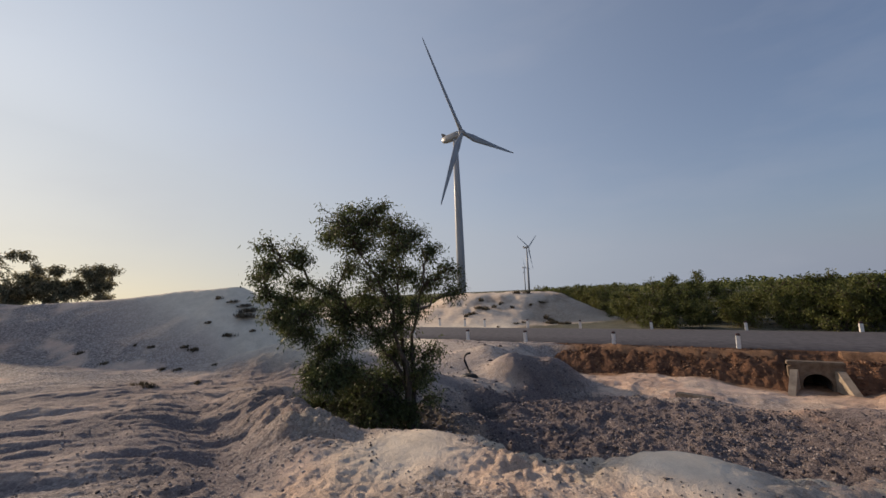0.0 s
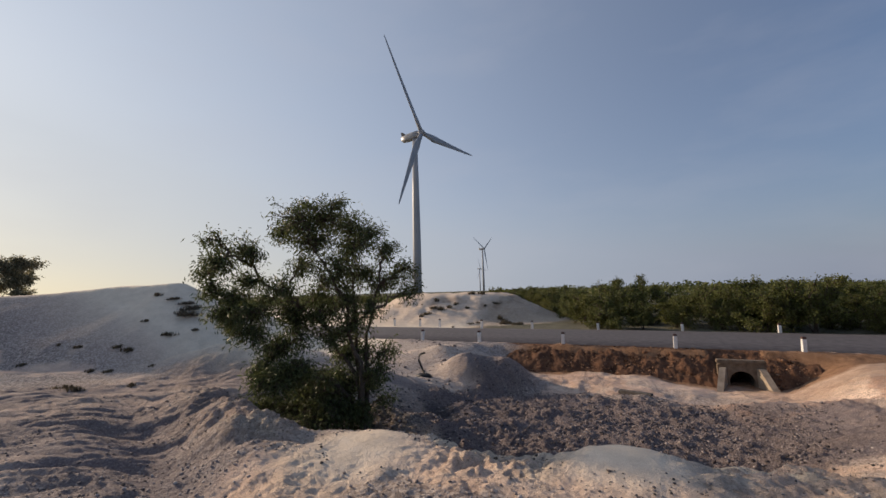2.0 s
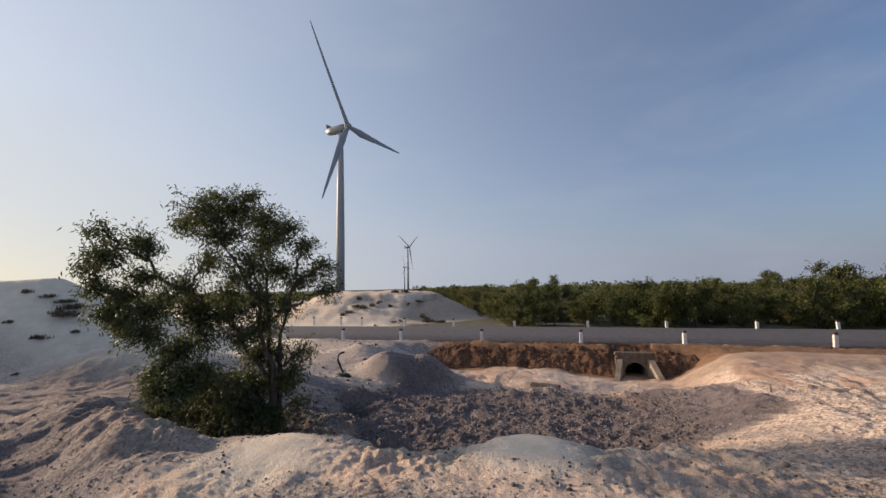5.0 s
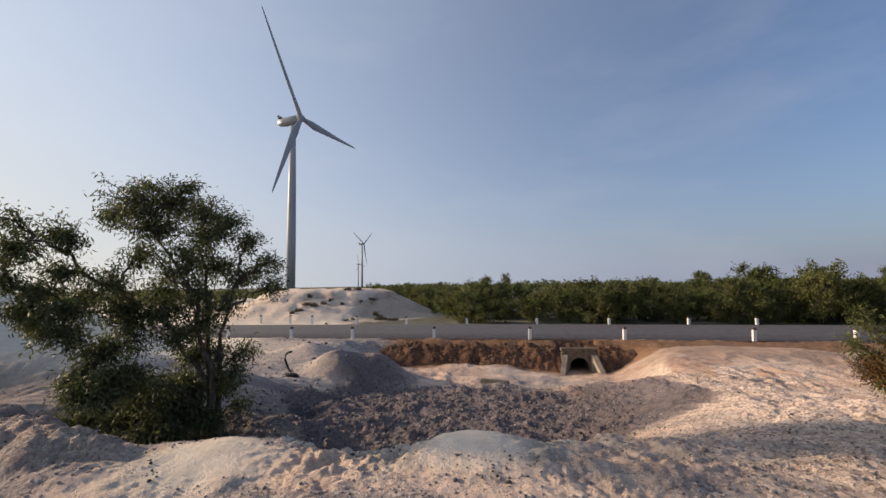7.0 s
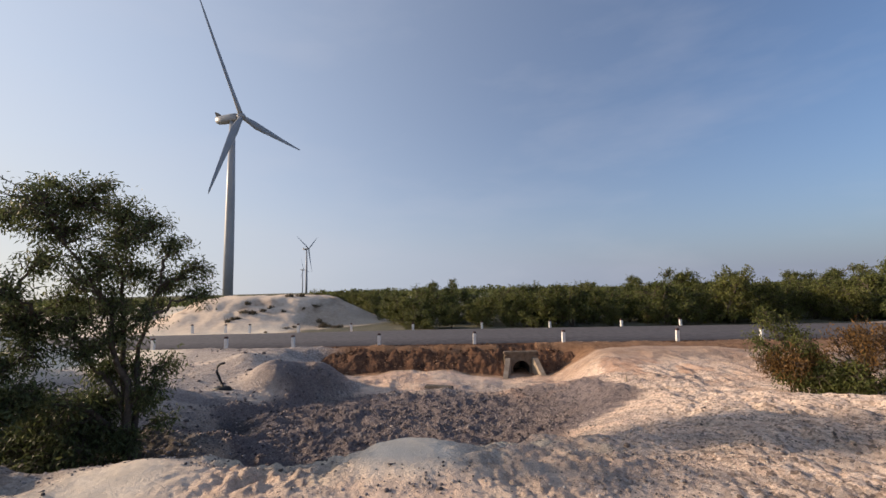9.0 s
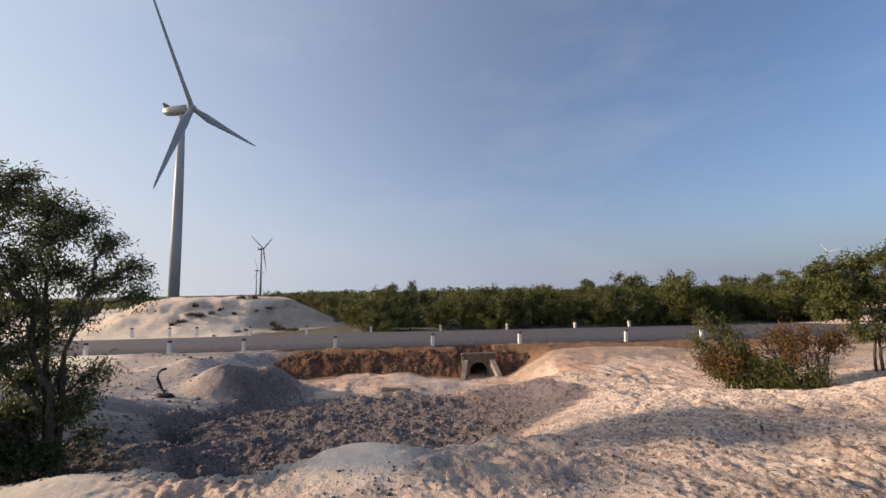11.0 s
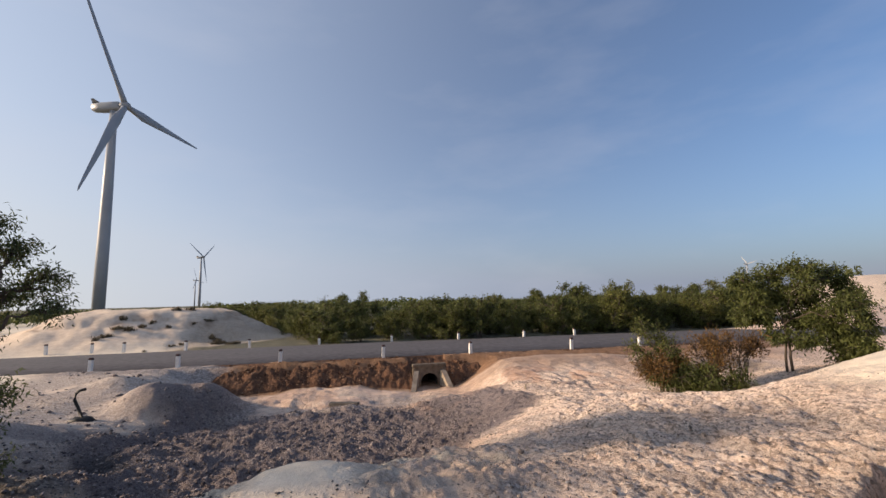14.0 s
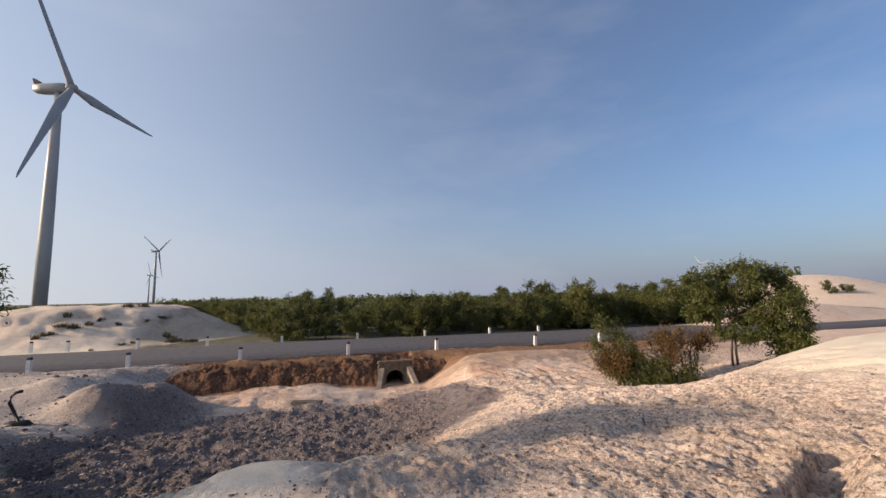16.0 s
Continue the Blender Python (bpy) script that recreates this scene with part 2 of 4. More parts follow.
def box(bm, lo, hi, bevel=0.0, taper=1.0):
    r = bmesh.ops.create_cube(bm, size=1)
    for v in r["verts"]:
        s = taper if v.co.z > 0 else 1.0
        v.co = Vector(((lo[k] + hi[k]) / 2 + v.co[k] * (hi[k] - lo[k]) * (s if k < 2 else 1) for k in range(3)))
    if bevel:
        es = {e for v in r["verts"] for e in v.link_edges}
        bmesh.ops.bevel(bm, geom=list(es), offset=bevel, segments=2, affect="EDGES")
    return bm


def ring_tube(rings, closed=True, caps=True):
    """A bmesh skinned over rings of equal length."""
    bm = bmesh.new()
    vs = [[bm.verts.new(p) for p in ring] for ring in rings]
    k = len(vs[0])
    for a, b in zip(vs, vs[1:]):
        for i in range(k if closed else k - 1):
            bm.faces.new((a[i], a[(i + 1) % k], b[(i + 1) % k], b[i]))
    if caps:
        bm.faces.new(vs[0][::-1])
        bm.faces.new(vs[-1])
    return bm


def smoothstep(a, b, v):
    t = np.clip((v - a) / (b - a), 0, 1)
    return t * t * (3 - 2 * t)


def hash2(i, j, seed):
    h = (i.astype(np.int64) * 374761393 + j.astype(np.int64) * 668265263 + seed * 1274126177) & 0xFFFFFFFF
    h = ((h ^ (h >> 13)) * 1274126177) & 0xFFFFFFFF
    return ((h ^ (h >> 16)) & 0xFFFF) / 65535.0


def vnoise(x, y, seed=0):
    i, j = np.floor(x), np.floor(y)
    u, v = x - i, y - j
    u, v = u * u * u * (u * (6 * u - 15) + 10), v * v * v * (v * (6 * v - 15) + 10)
    a, b = hash2(i, j, seed), hash2(i + 1, j, seed)
    c, d = hash2(i, j + 1, seed), hash2(i + 1, j + 1, seed)
    return (a * (1 - u) + b * u) * (1 - v) + (c * (1 - u) + d * u) * v - 0.5


def fbm(x, y, seed=0, octaves=4, gain=0.5):
    out, amp, c, s = 0, 1.0, 0.8, 0.6
    for k in range(octaves):
        out = out + amp * vnoise(x, y, seed + k)
        x, y, amp = (x * c - y * s) * 2.03 + 7.1, (x * s + y * c) * 2.03 - 3.7, amp * gain
    return out


def clods(x, y, cell, seed, fill=0.75):
    """Rounded lumps of soil, one to a cell, of uneven size."""
    u = (x + 0.5 * cell * vnoise(x / cell * 1.3, y / cell * 1.3, seed + 7)) / cell
    v = (y + 0.5 * cell * vnoise(x / cell * 1.3, y / cell * 1.3, seed + 8)) / cell
    i, j = np.floor(u), np.floor(v)
    out = np.zeros_like(u)
    for di in (-1, 0, 1):
        for dj in (-1, 0, 1):
            a, b = i + di, j + dj
            size = hash2(a, b, seed + 2)
            d2 = ((u - a - hash2(a, b, seed)) ** 2 + (v - b - hash2(a, b, seed + 1)) ** 2) / (0.28 + 0.5 * size) ** 2
            out = np.maximum(out, (0.25 + 0.75 * size) * np.sqrt(np.clip(1 - d2, 0, 1)) * (hash2(a, b, seed + 3) < fill))
    return out * cell * 0.42


# ---- the lie of the land: one height for every place ----
ROAD_NEAR, ROAD_FAR, ROAD_Z = 21.2, 29.6, -1.05


def blob(x, y, cx, cy, rx, ry, turn=0.0, power=2.0):
    c, s = math.cos(radians(turn)), math.sin(radians(turn))
    u, v = ((x - cx) * c + (y - cy) * s) / rx, (-(x - cx) * s + (y - cy) * c) / ry
    return np.exp(-((u * u + v * v) ** (power / 2)))


def segment(x, y, ax, ay, bx, by):
    """How far a place is from a line from a to b, and how far along it is."""
    dx, dy = bx - ax, by - ay
    t = np.clip(((x - ax) * dx + (y - ay) * dy) / (dx * dx + dy * dy), 0, 1)
    return np.hypot(x - ax - t * dx, y - ay - t * dy), t


def rim_line(x):
    """Where the trampled platform ends and the pit begins."""
    return 4.5 + 0.22 * np.sin(x * 0.9 + 0.4) + 0.02 * x * x


def road_z(x):
    return ROAD_Z - 0.006 * np.maximum(x, 0)


def pit_mask(x, y):
    """1 in the muddy pit, 0 outside."""
    left = smoothstep(-8.2, -5.2, x - 0.15 * (y - 10)) 
    right = 1 - smoothstep(0.8, 4.6, x - 0.16 * (y - 7))
    near = smoothstep(0.0, 1.0, (y - rim_line(x) - 0.1) / (2.4 + 0.7 * np.clip(x, 0, 4)))
    far = 1 - smoothstep(14.2, 16.6, y + 0.12 * x + 0.6 * fbm(x * 0.6, y * 0.6, 91))
    return left * right * near * far


def mud_mask(x, y):
    """Where dark clods cover the pit."""
    n1 = fbm(x * 0.7, y * 0.7, 101)
    right = (1 - smoothstep(3.0, 5.2, x - 0.16 * (y - 7))) * smoothstep(0.0, 1.6, x) * smoothstep(6.2, 8.2, y - 0.35 * x) * (y < 17)
    m = np.maximum(pit_mask(x, y), 0.85 * right)
    m = smoothstep(0.25, 0.75, m + 0.35 * n1) * (1 - smoothstep(14.6, 16.0, y + 1.2 * n1))
    return m * smoothstep(-0.5, 0.3, x + 0.53 * y + 0.8 * n1)


def churned(x, y):
    """Lumpy, dug-over soil on the platform."""
    m = blob(x, y, -1.55, 4.35, 0.85, 0.95, 0, 4) + blob(x, y, 0.95, 4.5, 0.75, 1.0, 0, 4) + 0.8 * blob(x, y, 2.6, 5.6, 1.6, 1.2, 10, 4)
    m = m + 0.7 * blob(x, y, -5.0, 3.95, 1.7, 0.55, -22, 4) + 0.45 * blob(x, y, -4.3, 1.9, 1.4, 0.5, -25, 4)
    return np.clip(m * (0.65 + 0.9 * smoothstep(-0.3, 0.3, fbm(x * 1.3, y * 1.3, 141))), 0, 1)


def height(x, y, fine=True):
    d = np.hypot(x, y)
    wob = fbm(x * 0.35, y * 0.35, 3)
    # platform, falling to the road ditch
    fall = np.clip((y + 0.25 * wob - 4.1) / 10.4, 0, 1)
    z = -1.35 * (fall + 0.12 * np.sin(fall * 2 * np.pi) * smoothstep(2, 0, x))
    z = z + 0.75 * smoothstep(4, 14, -x - 0.2 * y) * smoothstep(4.6, 13.0, y)
    z = z - 0.25 * smoothstep(6, 14, -x) * smoothstep(3, 14, d) * (1 - smoothstep(14, 18, d))
    # the muddy pit and the channel from the culvert
    pit = pit_mask(x, y)
    floor = -1.55 - 0.55 * smoothstep(8, 15, y) + 0.12 * fbm(x * 0.8, y * 0.8, 11)
    z = z * (1 - pit) + floor * pit
    chan = smoothstep(-8, -4, x) * (1 - smoothstep(4.6, 7.0, x - 0.1 * (y - 18))) * smoothstep(14.0, 16.5, y)
    z = z * (1 - chan) + (-2.25 - 0.12 * smoothstep(16, 19, y) + 0.12 * fbm(x * 0.7, y * 0.9, 21)) * chan
    z = z + 0.34 * blob(x, y, -1.6, 18.6, 3.0, 1.9, 0, 3.0)
    # pale slope beside the pit, up to the verge
    verge = smoothstep(11, 21, y) * smoothstep(-5.2, -8.0, x + 0.05 * y)
    z = z * (1 - verge) + (-1.55 + 0.6 * smoothstep(9.5, 20, y)) * verge
    # hollow that holds the tree
    hollow = blob(x, y, -5.5, 7.0, 2.6, 2.0, -20, 4.0)
    z = z * (1 - hollow) - 0.88 * hollow
    dell = blob(x, y, -7.5, 6.35, 1.75, 1.25, 28, 5.0)
    z = z * (1 - dell) - 0.92 * dell
    # spoil bank against the road
    z = z + 0.25 * blob(x, y, 9.5, 18.6, 3.6, 1.5, 0, 3.0) + 0.18 * blob(x, y, 5.8, 17.3, 1.2, 0.9)
    # grey heap
    z = z + 0.90 * blob(x, y, -5.6, 15.8, 1.55, 1.2, 20, 4.0) + 0.5 * blob(x, y, -4.5, 16.8, 1.0, 0.7, -10)
    z = z + 0.3 * blob(x, y, -8.4, 17.6, 0.9, 0.7)
    z = z - 0.25 * blob(x, y, -7.9, 13.6, 1.5, 1.6, 0, 3.0)
    # low domes on the platform
    z = z + 0.21 * blob(x, y, -0.3, 4.65, 0.9, 0.65) + 0.12 * blob(x, y, -2.6, 4.35, 0.7, 0.8, 30) - 0.10 * blob(x, y, -1.35, 4.9, 0.5, 0.6)
    z = z + 0.22 * blob(x, y, -6.3, 4.6, 2.2, 0.55, -25) - 0.20 * blob(x, y, -5.6, 3.2, 2.4, 0.45, -22) + 0.12 * blob(x, y, 1.2, 5.6, 0.6, 0.5)
    # low bank with a sharp foot
    foot = segment(x, y, -5.7, 2.35, -3.5, 3.65)[0]
    z = z - 0.09 * np.exp(-((foot / 0.13) ** 2)) + 0.16 * blob(x, y, -4.9, 3.85, 1.5, 0.5, -26, 3.0)
    # cut with a steep face at the right, and the earth thrown up beyond it
    c, s = math.cos(radians(24)), math.sin(radians(24))
    along, off = (x - 4.6) * c + (y - 3.02) * s, -(x - 4.6) * s + (y - 3.02) * c
    off = off + 0.12 * fbm(x * 2.2, y * 2.2, 131, 3)
    cut = np.exp(-((along / 0.95) ** 4)) * smoothstep(-0.5, -0.12, off) * (1 - smoothstep(-0.06, 0.06, off))
    z = z - 0.30 * cut + 0.20 * blob(x, y, 4.95, 2.3, 0.75, 0.4, 24, 3.0)
    # sand ridge at the right
    rr = blob(x, y, 12.2, 5.2, 3.9, 3.4, 20, 2.6)
    z = z * (1 - 0.9 * rr) + 0.72 * rr
    z = z + 1.3 * smoothstep(12, 22, x) * (1 - smoothstep(5, 12, y - 0.1 * x)) * smoothstep(-12, 0, y)
    # dip that holds the bushes
    z = z - 0.40 * blob(x, y, 10.4, 11.6, 3.4, 2.4, -40, 3.0) - 0.34 * blob(x, y, 9.2, 9.3, 2.6, 1.7, -40, 3.0)
    # wide land: level of the road and behind it
    land = smoothstep(20.3, 21.1, y) * (1 - np.exp(-(((x - 3.55) / 0.8) ** 8)) * (y < 27.4))
    z = z * (1 - land) + (road_z(x) - 0.1 - 0.22 * smoothstep(21.6, 22.4, y)) * land
    # big dune at the left
    dn, dt = segment(x, y, -33.2, 1.6, -17.7, 10.85)
    dune = 2.54 * np.clip(1.04 - np.maximum(dn + 0.35 * fbm(x * 0.25, y * 0.25, 5), 0.0) / 4.25, 0, 0.97) * (0.86 + 0.14 * dt)
    back = smoothstep(0, 3, (-x - 22) * 0.66 + (y - 9.5) * 0.75)
    z = z + np.maximum(dune, 2.1 * back * smoothstep(-14, -22, x) * (1 - smoothstep(17, 20, y)))
    # its shoulder, added out of view, curving round left of the camera to cast shade
    dn, dt = segment(x, y, -18.0, -9.0, -20.0, 0.2)
    k = 1 - smoothstep(0.2, 4.0, dn)
    z = z * (1 - k) + np.maximum(z, 4.2) * k
    z = z + 0.62 * blob(x, y, -11.8, 10.0, 2.6, 1.5, 38) * (1 + 0.25 * fbm(x * 1.6 + y, y * 0.4 - x * 0.4, 161, 3))
    # dune behind the road
    c, s = math.cos(radians(24)), math.sin(radians(24))
    u, v = ((x + 18.9) * c + (y - 43) * s) / 14.0, (-(x + 18.9) * s + (y - 43) * c) / 11.5
    r = np.sqrt(u * u + v * v)
    z = z + 0.30 * np.abs(fbm(x * 0.35, y * 0.55, 13, 4)) * (1 - smoothstep(0.55, 0.95, r))
    scarp = r + 0.09 * fbm(x * 0.3, y * 0.3, 9, 4)
    z = z + 2.52 * (1 - smoothstep(0.27, 1.0, scarp)) + 0.24 * (1 - smoothstep(0.46, 0.58, scarp + 0.12 * fbm(x * 0.5, y * 0.5, 19, 4)))
    # far dunes at the right and far swells
    z = z + 4.9 * blob(x, y, 84, 56, 26, 14, 30, 2.2) + 3.4 * blob(x, y, 120, 66, 40, 14, 30, 2.2)
    z = z + 1.6 * blob(x, y, 46, 30, 12, 3.2, 8)
    z = z + 0.5 * smoothstep(60, 400, d) + 0.8 * fbm(x * 0.004, y * 0.004, 31) * smoothstep(150, 600, d)
    if fine:
        near = 1 - smoothstep(24, 60, d)
        lump = smoothness(x, y)
        z = z + near * lump * (0.09 * fbm(x * 0.9, y * 0.9, 41) + (0.05 - 0.025 * smoothstep(-2, 1, x)) * fbm(x * 2.6, y * 2.6, 45, 3) + 0.018 * fbm(x * 8, y * 8, 51, 3, 0.6))
        close = 1 - smoothstep(9, 20, d)
        z = z + close * lump * (0.02 * np.abs(fbm(x * 6, y * 6, 55, 3, 0.6)) + 0.013 * fbm(x * 17, y * 17, 57, 3, 0.7))
        left = smoothstep(-3.5, -6, x) * (1 - smoothstep(13, 16, d))
        z = z + left * (0.16 * left_streaks(x, y) + 0.07 * np.abs(fbm((x * 0.75 + y * 0.66) * 0.9, (y * 0.75 - x * 0.66) * 4.2, 67, 4)))
        # wheel and spade furrows on the trodden ground
        f = smoothstep(2.0, 5.0, x) * (1 - smoothstep(15, 19, y)) * (1 - rr)
        z = z + 0.19 * f * (0.3 - np.abs(furrow(x, y)))
        z = z + 0.06 * fbm(x * 0.6, y * 0.6, 71) * near
        z = z - 0.045 * tracks(x, y)
        # clods in the pit, lumps on the churned ground
        mud, dug = mud_mask(x, y), churned(x, y)
        patchy = 0.45 + 0.8 * smoothstep(-0.25, 0.3, fbm(x * 0.9, y * 0.9, 151))
        z = z + mud * patchy * (0.4 * clods(x, y, 0.42, 301, 0.5) + 0.75 * clods(x, y, 0.17, 311) + 0.8 * clods(x, y, 0.085, 321))
        z = z + dug * (0.4 * clods(x, y, 0.3, 331, 0.5) + 0.75 * clods(x, y, 0.12, 341) - 0.16 * np.abs(fbm(x * 2.4 + y, y * 1.6 - x, 345, 4)))
        tread = f * (0.4 + 0.6 * smoothstep(-0.2, 0.25, fbm(x * 0.7, y * 0.7, 155)))
        z = z + tread * (0.45 * clods(x, y, 0.3, 351, 0.4) + 0.6 * clods(x, y, 0.12, 361, 0.6))
    return z


def furrow(x, y):
    """Streaks left by wheels and blades on the trodden ground."""
    return fbm((x * 0.8 + y * 0.55) * 2.4, (y * 0.8 - x * 0.55) * 0.8, 61, 4, 0.6)


def tracks(x, y):
    """Thin ruts along the foot of the sand ridge and over the trodden ground."""
    out = np.zeros_like(x)
    wx, wy = x + 0.18 * fbm(x * 1.2, y * 1.2, 191, 3), y + 0.18 * fbm(x * 1.2, y * 1.2, 195, 3)
    for line in (((5.9, 6.9), (6.1, 5.7), (7.2, 5.7)), ((7.6, 6.2), (6.7, 4.7), (6.2, 4.2)), ((3.9, 6.7), (5.1, 8.3), (6.9, 6.7)), ((3.6, 6.0), (3.7, 4.3), (4.3, 3.6))):
        for (ax, ay), (bx, by) in zip(line, line[1:]):
            out = np.maximum(out, np.exp(-((segment(wx, wy, ax, ay, bx, by)[0] / 0.09) ** 2)))
    return out


def left_streaks(x, y):
    return fbm((x * 0.75 + y * 0.66) * 0.38, (y * 0.75 - x * 0.66) * 1.2 + 0.8 * vnoise(x * 0.7, y * 0.7, 64), 63, 5)


def smoothness(x, y):
    """How lumpy the soil is: 1 in gravel and mud, low on blown sand."""
    m = 0.55 + 0.6 * smoothstep(-0.15, 0.25, fbm(x * 0.5, y * 0.5, 81))
    m = m + 0.7 * pit_mask(x, y) + 0.6 * blob(x, y, -5.6, 15.9, 1.6, 1.4, 20, 3)
    for cx, cy, rx, ry in ((-0.3, 4.55, 0.75, 0.65), (12.2, 5.6, 3.4, 2.6), (-2.7, 3.8, 0.95, 0.85)):
        m = m * (1 - 0.85 * blob(x, y, cx, cy, rx, ry, 0, 3))
    m = m * (1 - 0.93 * smoothstep(-12, -15, x) * smoothstep(4, 8, y)) * (1 - 0.35 * smoothstep(-4.5, -6.5, x) * smoothstep(7, 4, y))
    m = m * (1 - 0.45 * smoothstep(-5.6, -7.0, x) * smoothstep(8.5, 10.5, y) * (1 - smoothstep(19, 21, y)))
    return np.clip(m, 0.03, 2)


def build_ground():
    th = np.radians(np.concatenate([np.arange(-180, -86, 3.0), np.arange(-86, 74, 0.2), np.arange(74, 180, 3.0)]))
    rr = np.concatenate([[0.01], np.geomspace(0.5, 2.6, 40), np.geomspace(2.61, 19.9, 480), np.geomspace(20, 70, 120), np.geomspace(72, 4500, 60)])
    a, r = np.meshgrid(th, rr, indexing="ij")
    x, y = r * np.sin(a), r * np.cos(a)
    z = height(x, y)
    nt, nr = a.shape
    idx = np.arange(nt * nr).reshape(nt, nr)
    nxt = np.roll(idx, -1, axis=0)
    faces = np.stack([idx[:, :-1], idx[:, 1:], nxt[:, 1:], nxt[:, :-1]], -1).reshape(-1, 4)[:, ::-1]
    verts = np.stack([x, y, z], -1).reshape(-1, 3)
    centre = len(verts)
    verts = np.vstack([verts, [[0, 0, float(height(np.array([0.0]), np.array([0.0]))[0])]]])
    ob = mesh_object("ground", verts, faces, M_GROUND, True)
    x, y = verts[:, 0], verts[:, 1]
    d = np.hypot(x, y)
    n1, n2 = fbm(x * 0.7, y * 0.7, 101), fbm(x * 0.22, y * 0.22, 111)
    pit = pit_mask(x, y)
    # slope beside the pit kept greyer, its shade put into the colour
    pale = np.clip(smoothstep(-11, -14, x) * smoothstep(6, 10, y) + 0.3 * smoothstep(-5.2, -6.6, x - 0.12 * (y - 10)) * smoothstep(8, 10, y) * (y < 19.5), 0, 1)
    c, s = math.cos(radians(24)), math.sin(radians(24))
    du, dv = ((x + 18.9) * c + (y - 43) * s) / 14.6, (-(x + 18.9) * s + (y - 43) * c) / 12.0
    pale = np.maximum(pale, (1 - smoothstep(0.92, 1.02, np.hypot(du, dv))) * 0.65)
    edge = np.hypot(du, dv) * 1.04 + 0.21 * fbm(x * 0.5, y * 0.5, 19, 4)
    ledge = np.exp(-(((edge - 0.56) / 0.035) ** 2)) * smoothstep(-0.05, 0.2, fbm(x * 0.4, y * 0.4, 25))
    pale = np.maximum(pale, smoothstep(29.5, 30.5, y) * smoothstep(-14, -16, x) * (d < 60))
    pale = np.maximum(pale, blob(x, y, 12.4, 5.5, 4.4, 3.4, 20, 9))
    pale = np.maximum(pale, np.maximum(blob(x, y, -0.3, 4.5, 0.85, 0.7, 0, 3), blob(x, y, -2.85, 3.75, 0.75, 0.9, 0, 3)) * 0.85)
    pale = np.maximum(pale, 0.9 * blob(x, y, -11.6, 9.9, 2.4, 1.4, 38, 4))
    pale = np.maximum(pale, 0.35 * smoothstep(0.05, 0.3, blob(x, y, 84, 56, 30, 18, 30, 2.2)))
    near = 1 - smoothstep(16, 20, y) * (1 - smoothstep(-4, -6, x))
    near = near * (y < 21.6)
    gravel = smoothstep(-0.02, 0.22, n1 + 0.5 * smoothstep(-3.2, -4.6, x) - 0.2 * smoothstep(2, 6, x) + 0.6 * smoothstep(18.6, 19.8, y) * smoothstep(-3, -5, x)) * near * (1 - pale)
    tread = smoothstep(1.2, 3.0, x) * (1 - smoothstep(15, 18, y)) * (1 - pale)
    gravel = np.maximum(gravel * (1 - 0.6 * tread), 0.8 * tread * smoothstep(0.1, 0.35, np.abs(furrow(x, y))))
    # left plain: grey gravel, made denser so its colour holds some shade too
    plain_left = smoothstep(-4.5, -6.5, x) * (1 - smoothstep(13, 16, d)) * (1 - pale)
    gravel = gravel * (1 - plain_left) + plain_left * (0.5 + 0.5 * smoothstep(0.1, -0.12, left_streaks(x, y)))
    pale = np.maximum(pale, 0.4 * smoothstep(0.4, -0.5, x + 0.53 * y + 0.8 * n1) * smoothstep(-9, -7, x) * smoothstep(7.4, 8.4, y) * (1 - smoothstep(14, 16, y)))
    mud = mud_mask(x, y)
    dug = churned(x, y)
    gravel = np.maximum(gravel * (1 - 0.5 * dug), 0.55 * dug * smoothstep(0.05, 0.3, fbm(x * 1.9, y * 1.9, 171)))
    pale = np.maximum(pale, 0.8 * dug * smoothstep(0.0, -0.25, fbm(x * 1.5, y * 1.5, 175)))
    gravel = np.maximum(gravel, 0.8 * tracks(x, y))
    pink = blob(x, y, 6.6, 16.2, 2.5, 1.7, 10, 3) + 0.6 * blob(x, y, -1.4, 17.6, 3.2, 1.6, 0, 3) + 0.5 * blob(x, y, 3.2, 15.2, 2.2, 1.2, 0, 3)
    pink = pink + 0.75 * blob(x, y, 8.2, 14.2, 3.6, 2.6, -20, 3)
    pink = pink * smoothstep(-0.25, 0.15, fbm(x * 0.9, y * 0.9, 181))
    mud = np.maximum(mud, 0.9 * blob(x, y, -5.35, 15.6, 1.5, 1.25, 20, 4))
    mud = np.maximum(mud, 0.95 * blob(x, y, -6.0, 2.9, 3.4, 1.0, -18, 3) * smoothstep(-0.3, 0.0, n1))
    # left plain and dell: shade put into the mud tone, deepest in hollows
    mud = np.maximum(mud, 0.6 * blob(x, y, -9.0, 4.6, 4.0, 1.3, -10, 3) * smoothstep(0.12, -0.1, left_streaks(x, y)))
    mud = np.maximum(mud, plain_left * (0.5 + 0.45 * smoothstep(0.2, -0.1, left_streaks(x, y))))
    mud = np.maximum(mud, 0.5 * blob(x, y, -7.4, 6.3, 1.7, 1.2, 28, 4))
    rust = smoothstep(18.8, 19.6, y + 0.5 * n1) * (y < 21.6) * smoothstep(-6.5, -5, x) * (1 - smoothstep(22, 30, x))
    rust = np.maximum(rust, 0.55 * ledge)
    pink = np.maximum(pink, 0.4 * (1 - smoothstep(0.7, 1.0, np.hypot(du, dv))))
    rust = np.maximum(rust, 0.7 * blob(x, y, 18, 19, 5, 3.0, 0, 3))
    rust = np.maximum(rust, 0.6 * blob(x, y, 9.0, 18.4, 4.8, 1.5, 0, 3))
    rust = np.maximum(rust, 0.75 * blob(x, y, 14.5, 17.0, 3.6, 2.2, 0, 3) * smoothstep(-0.3, 0.1, n1))
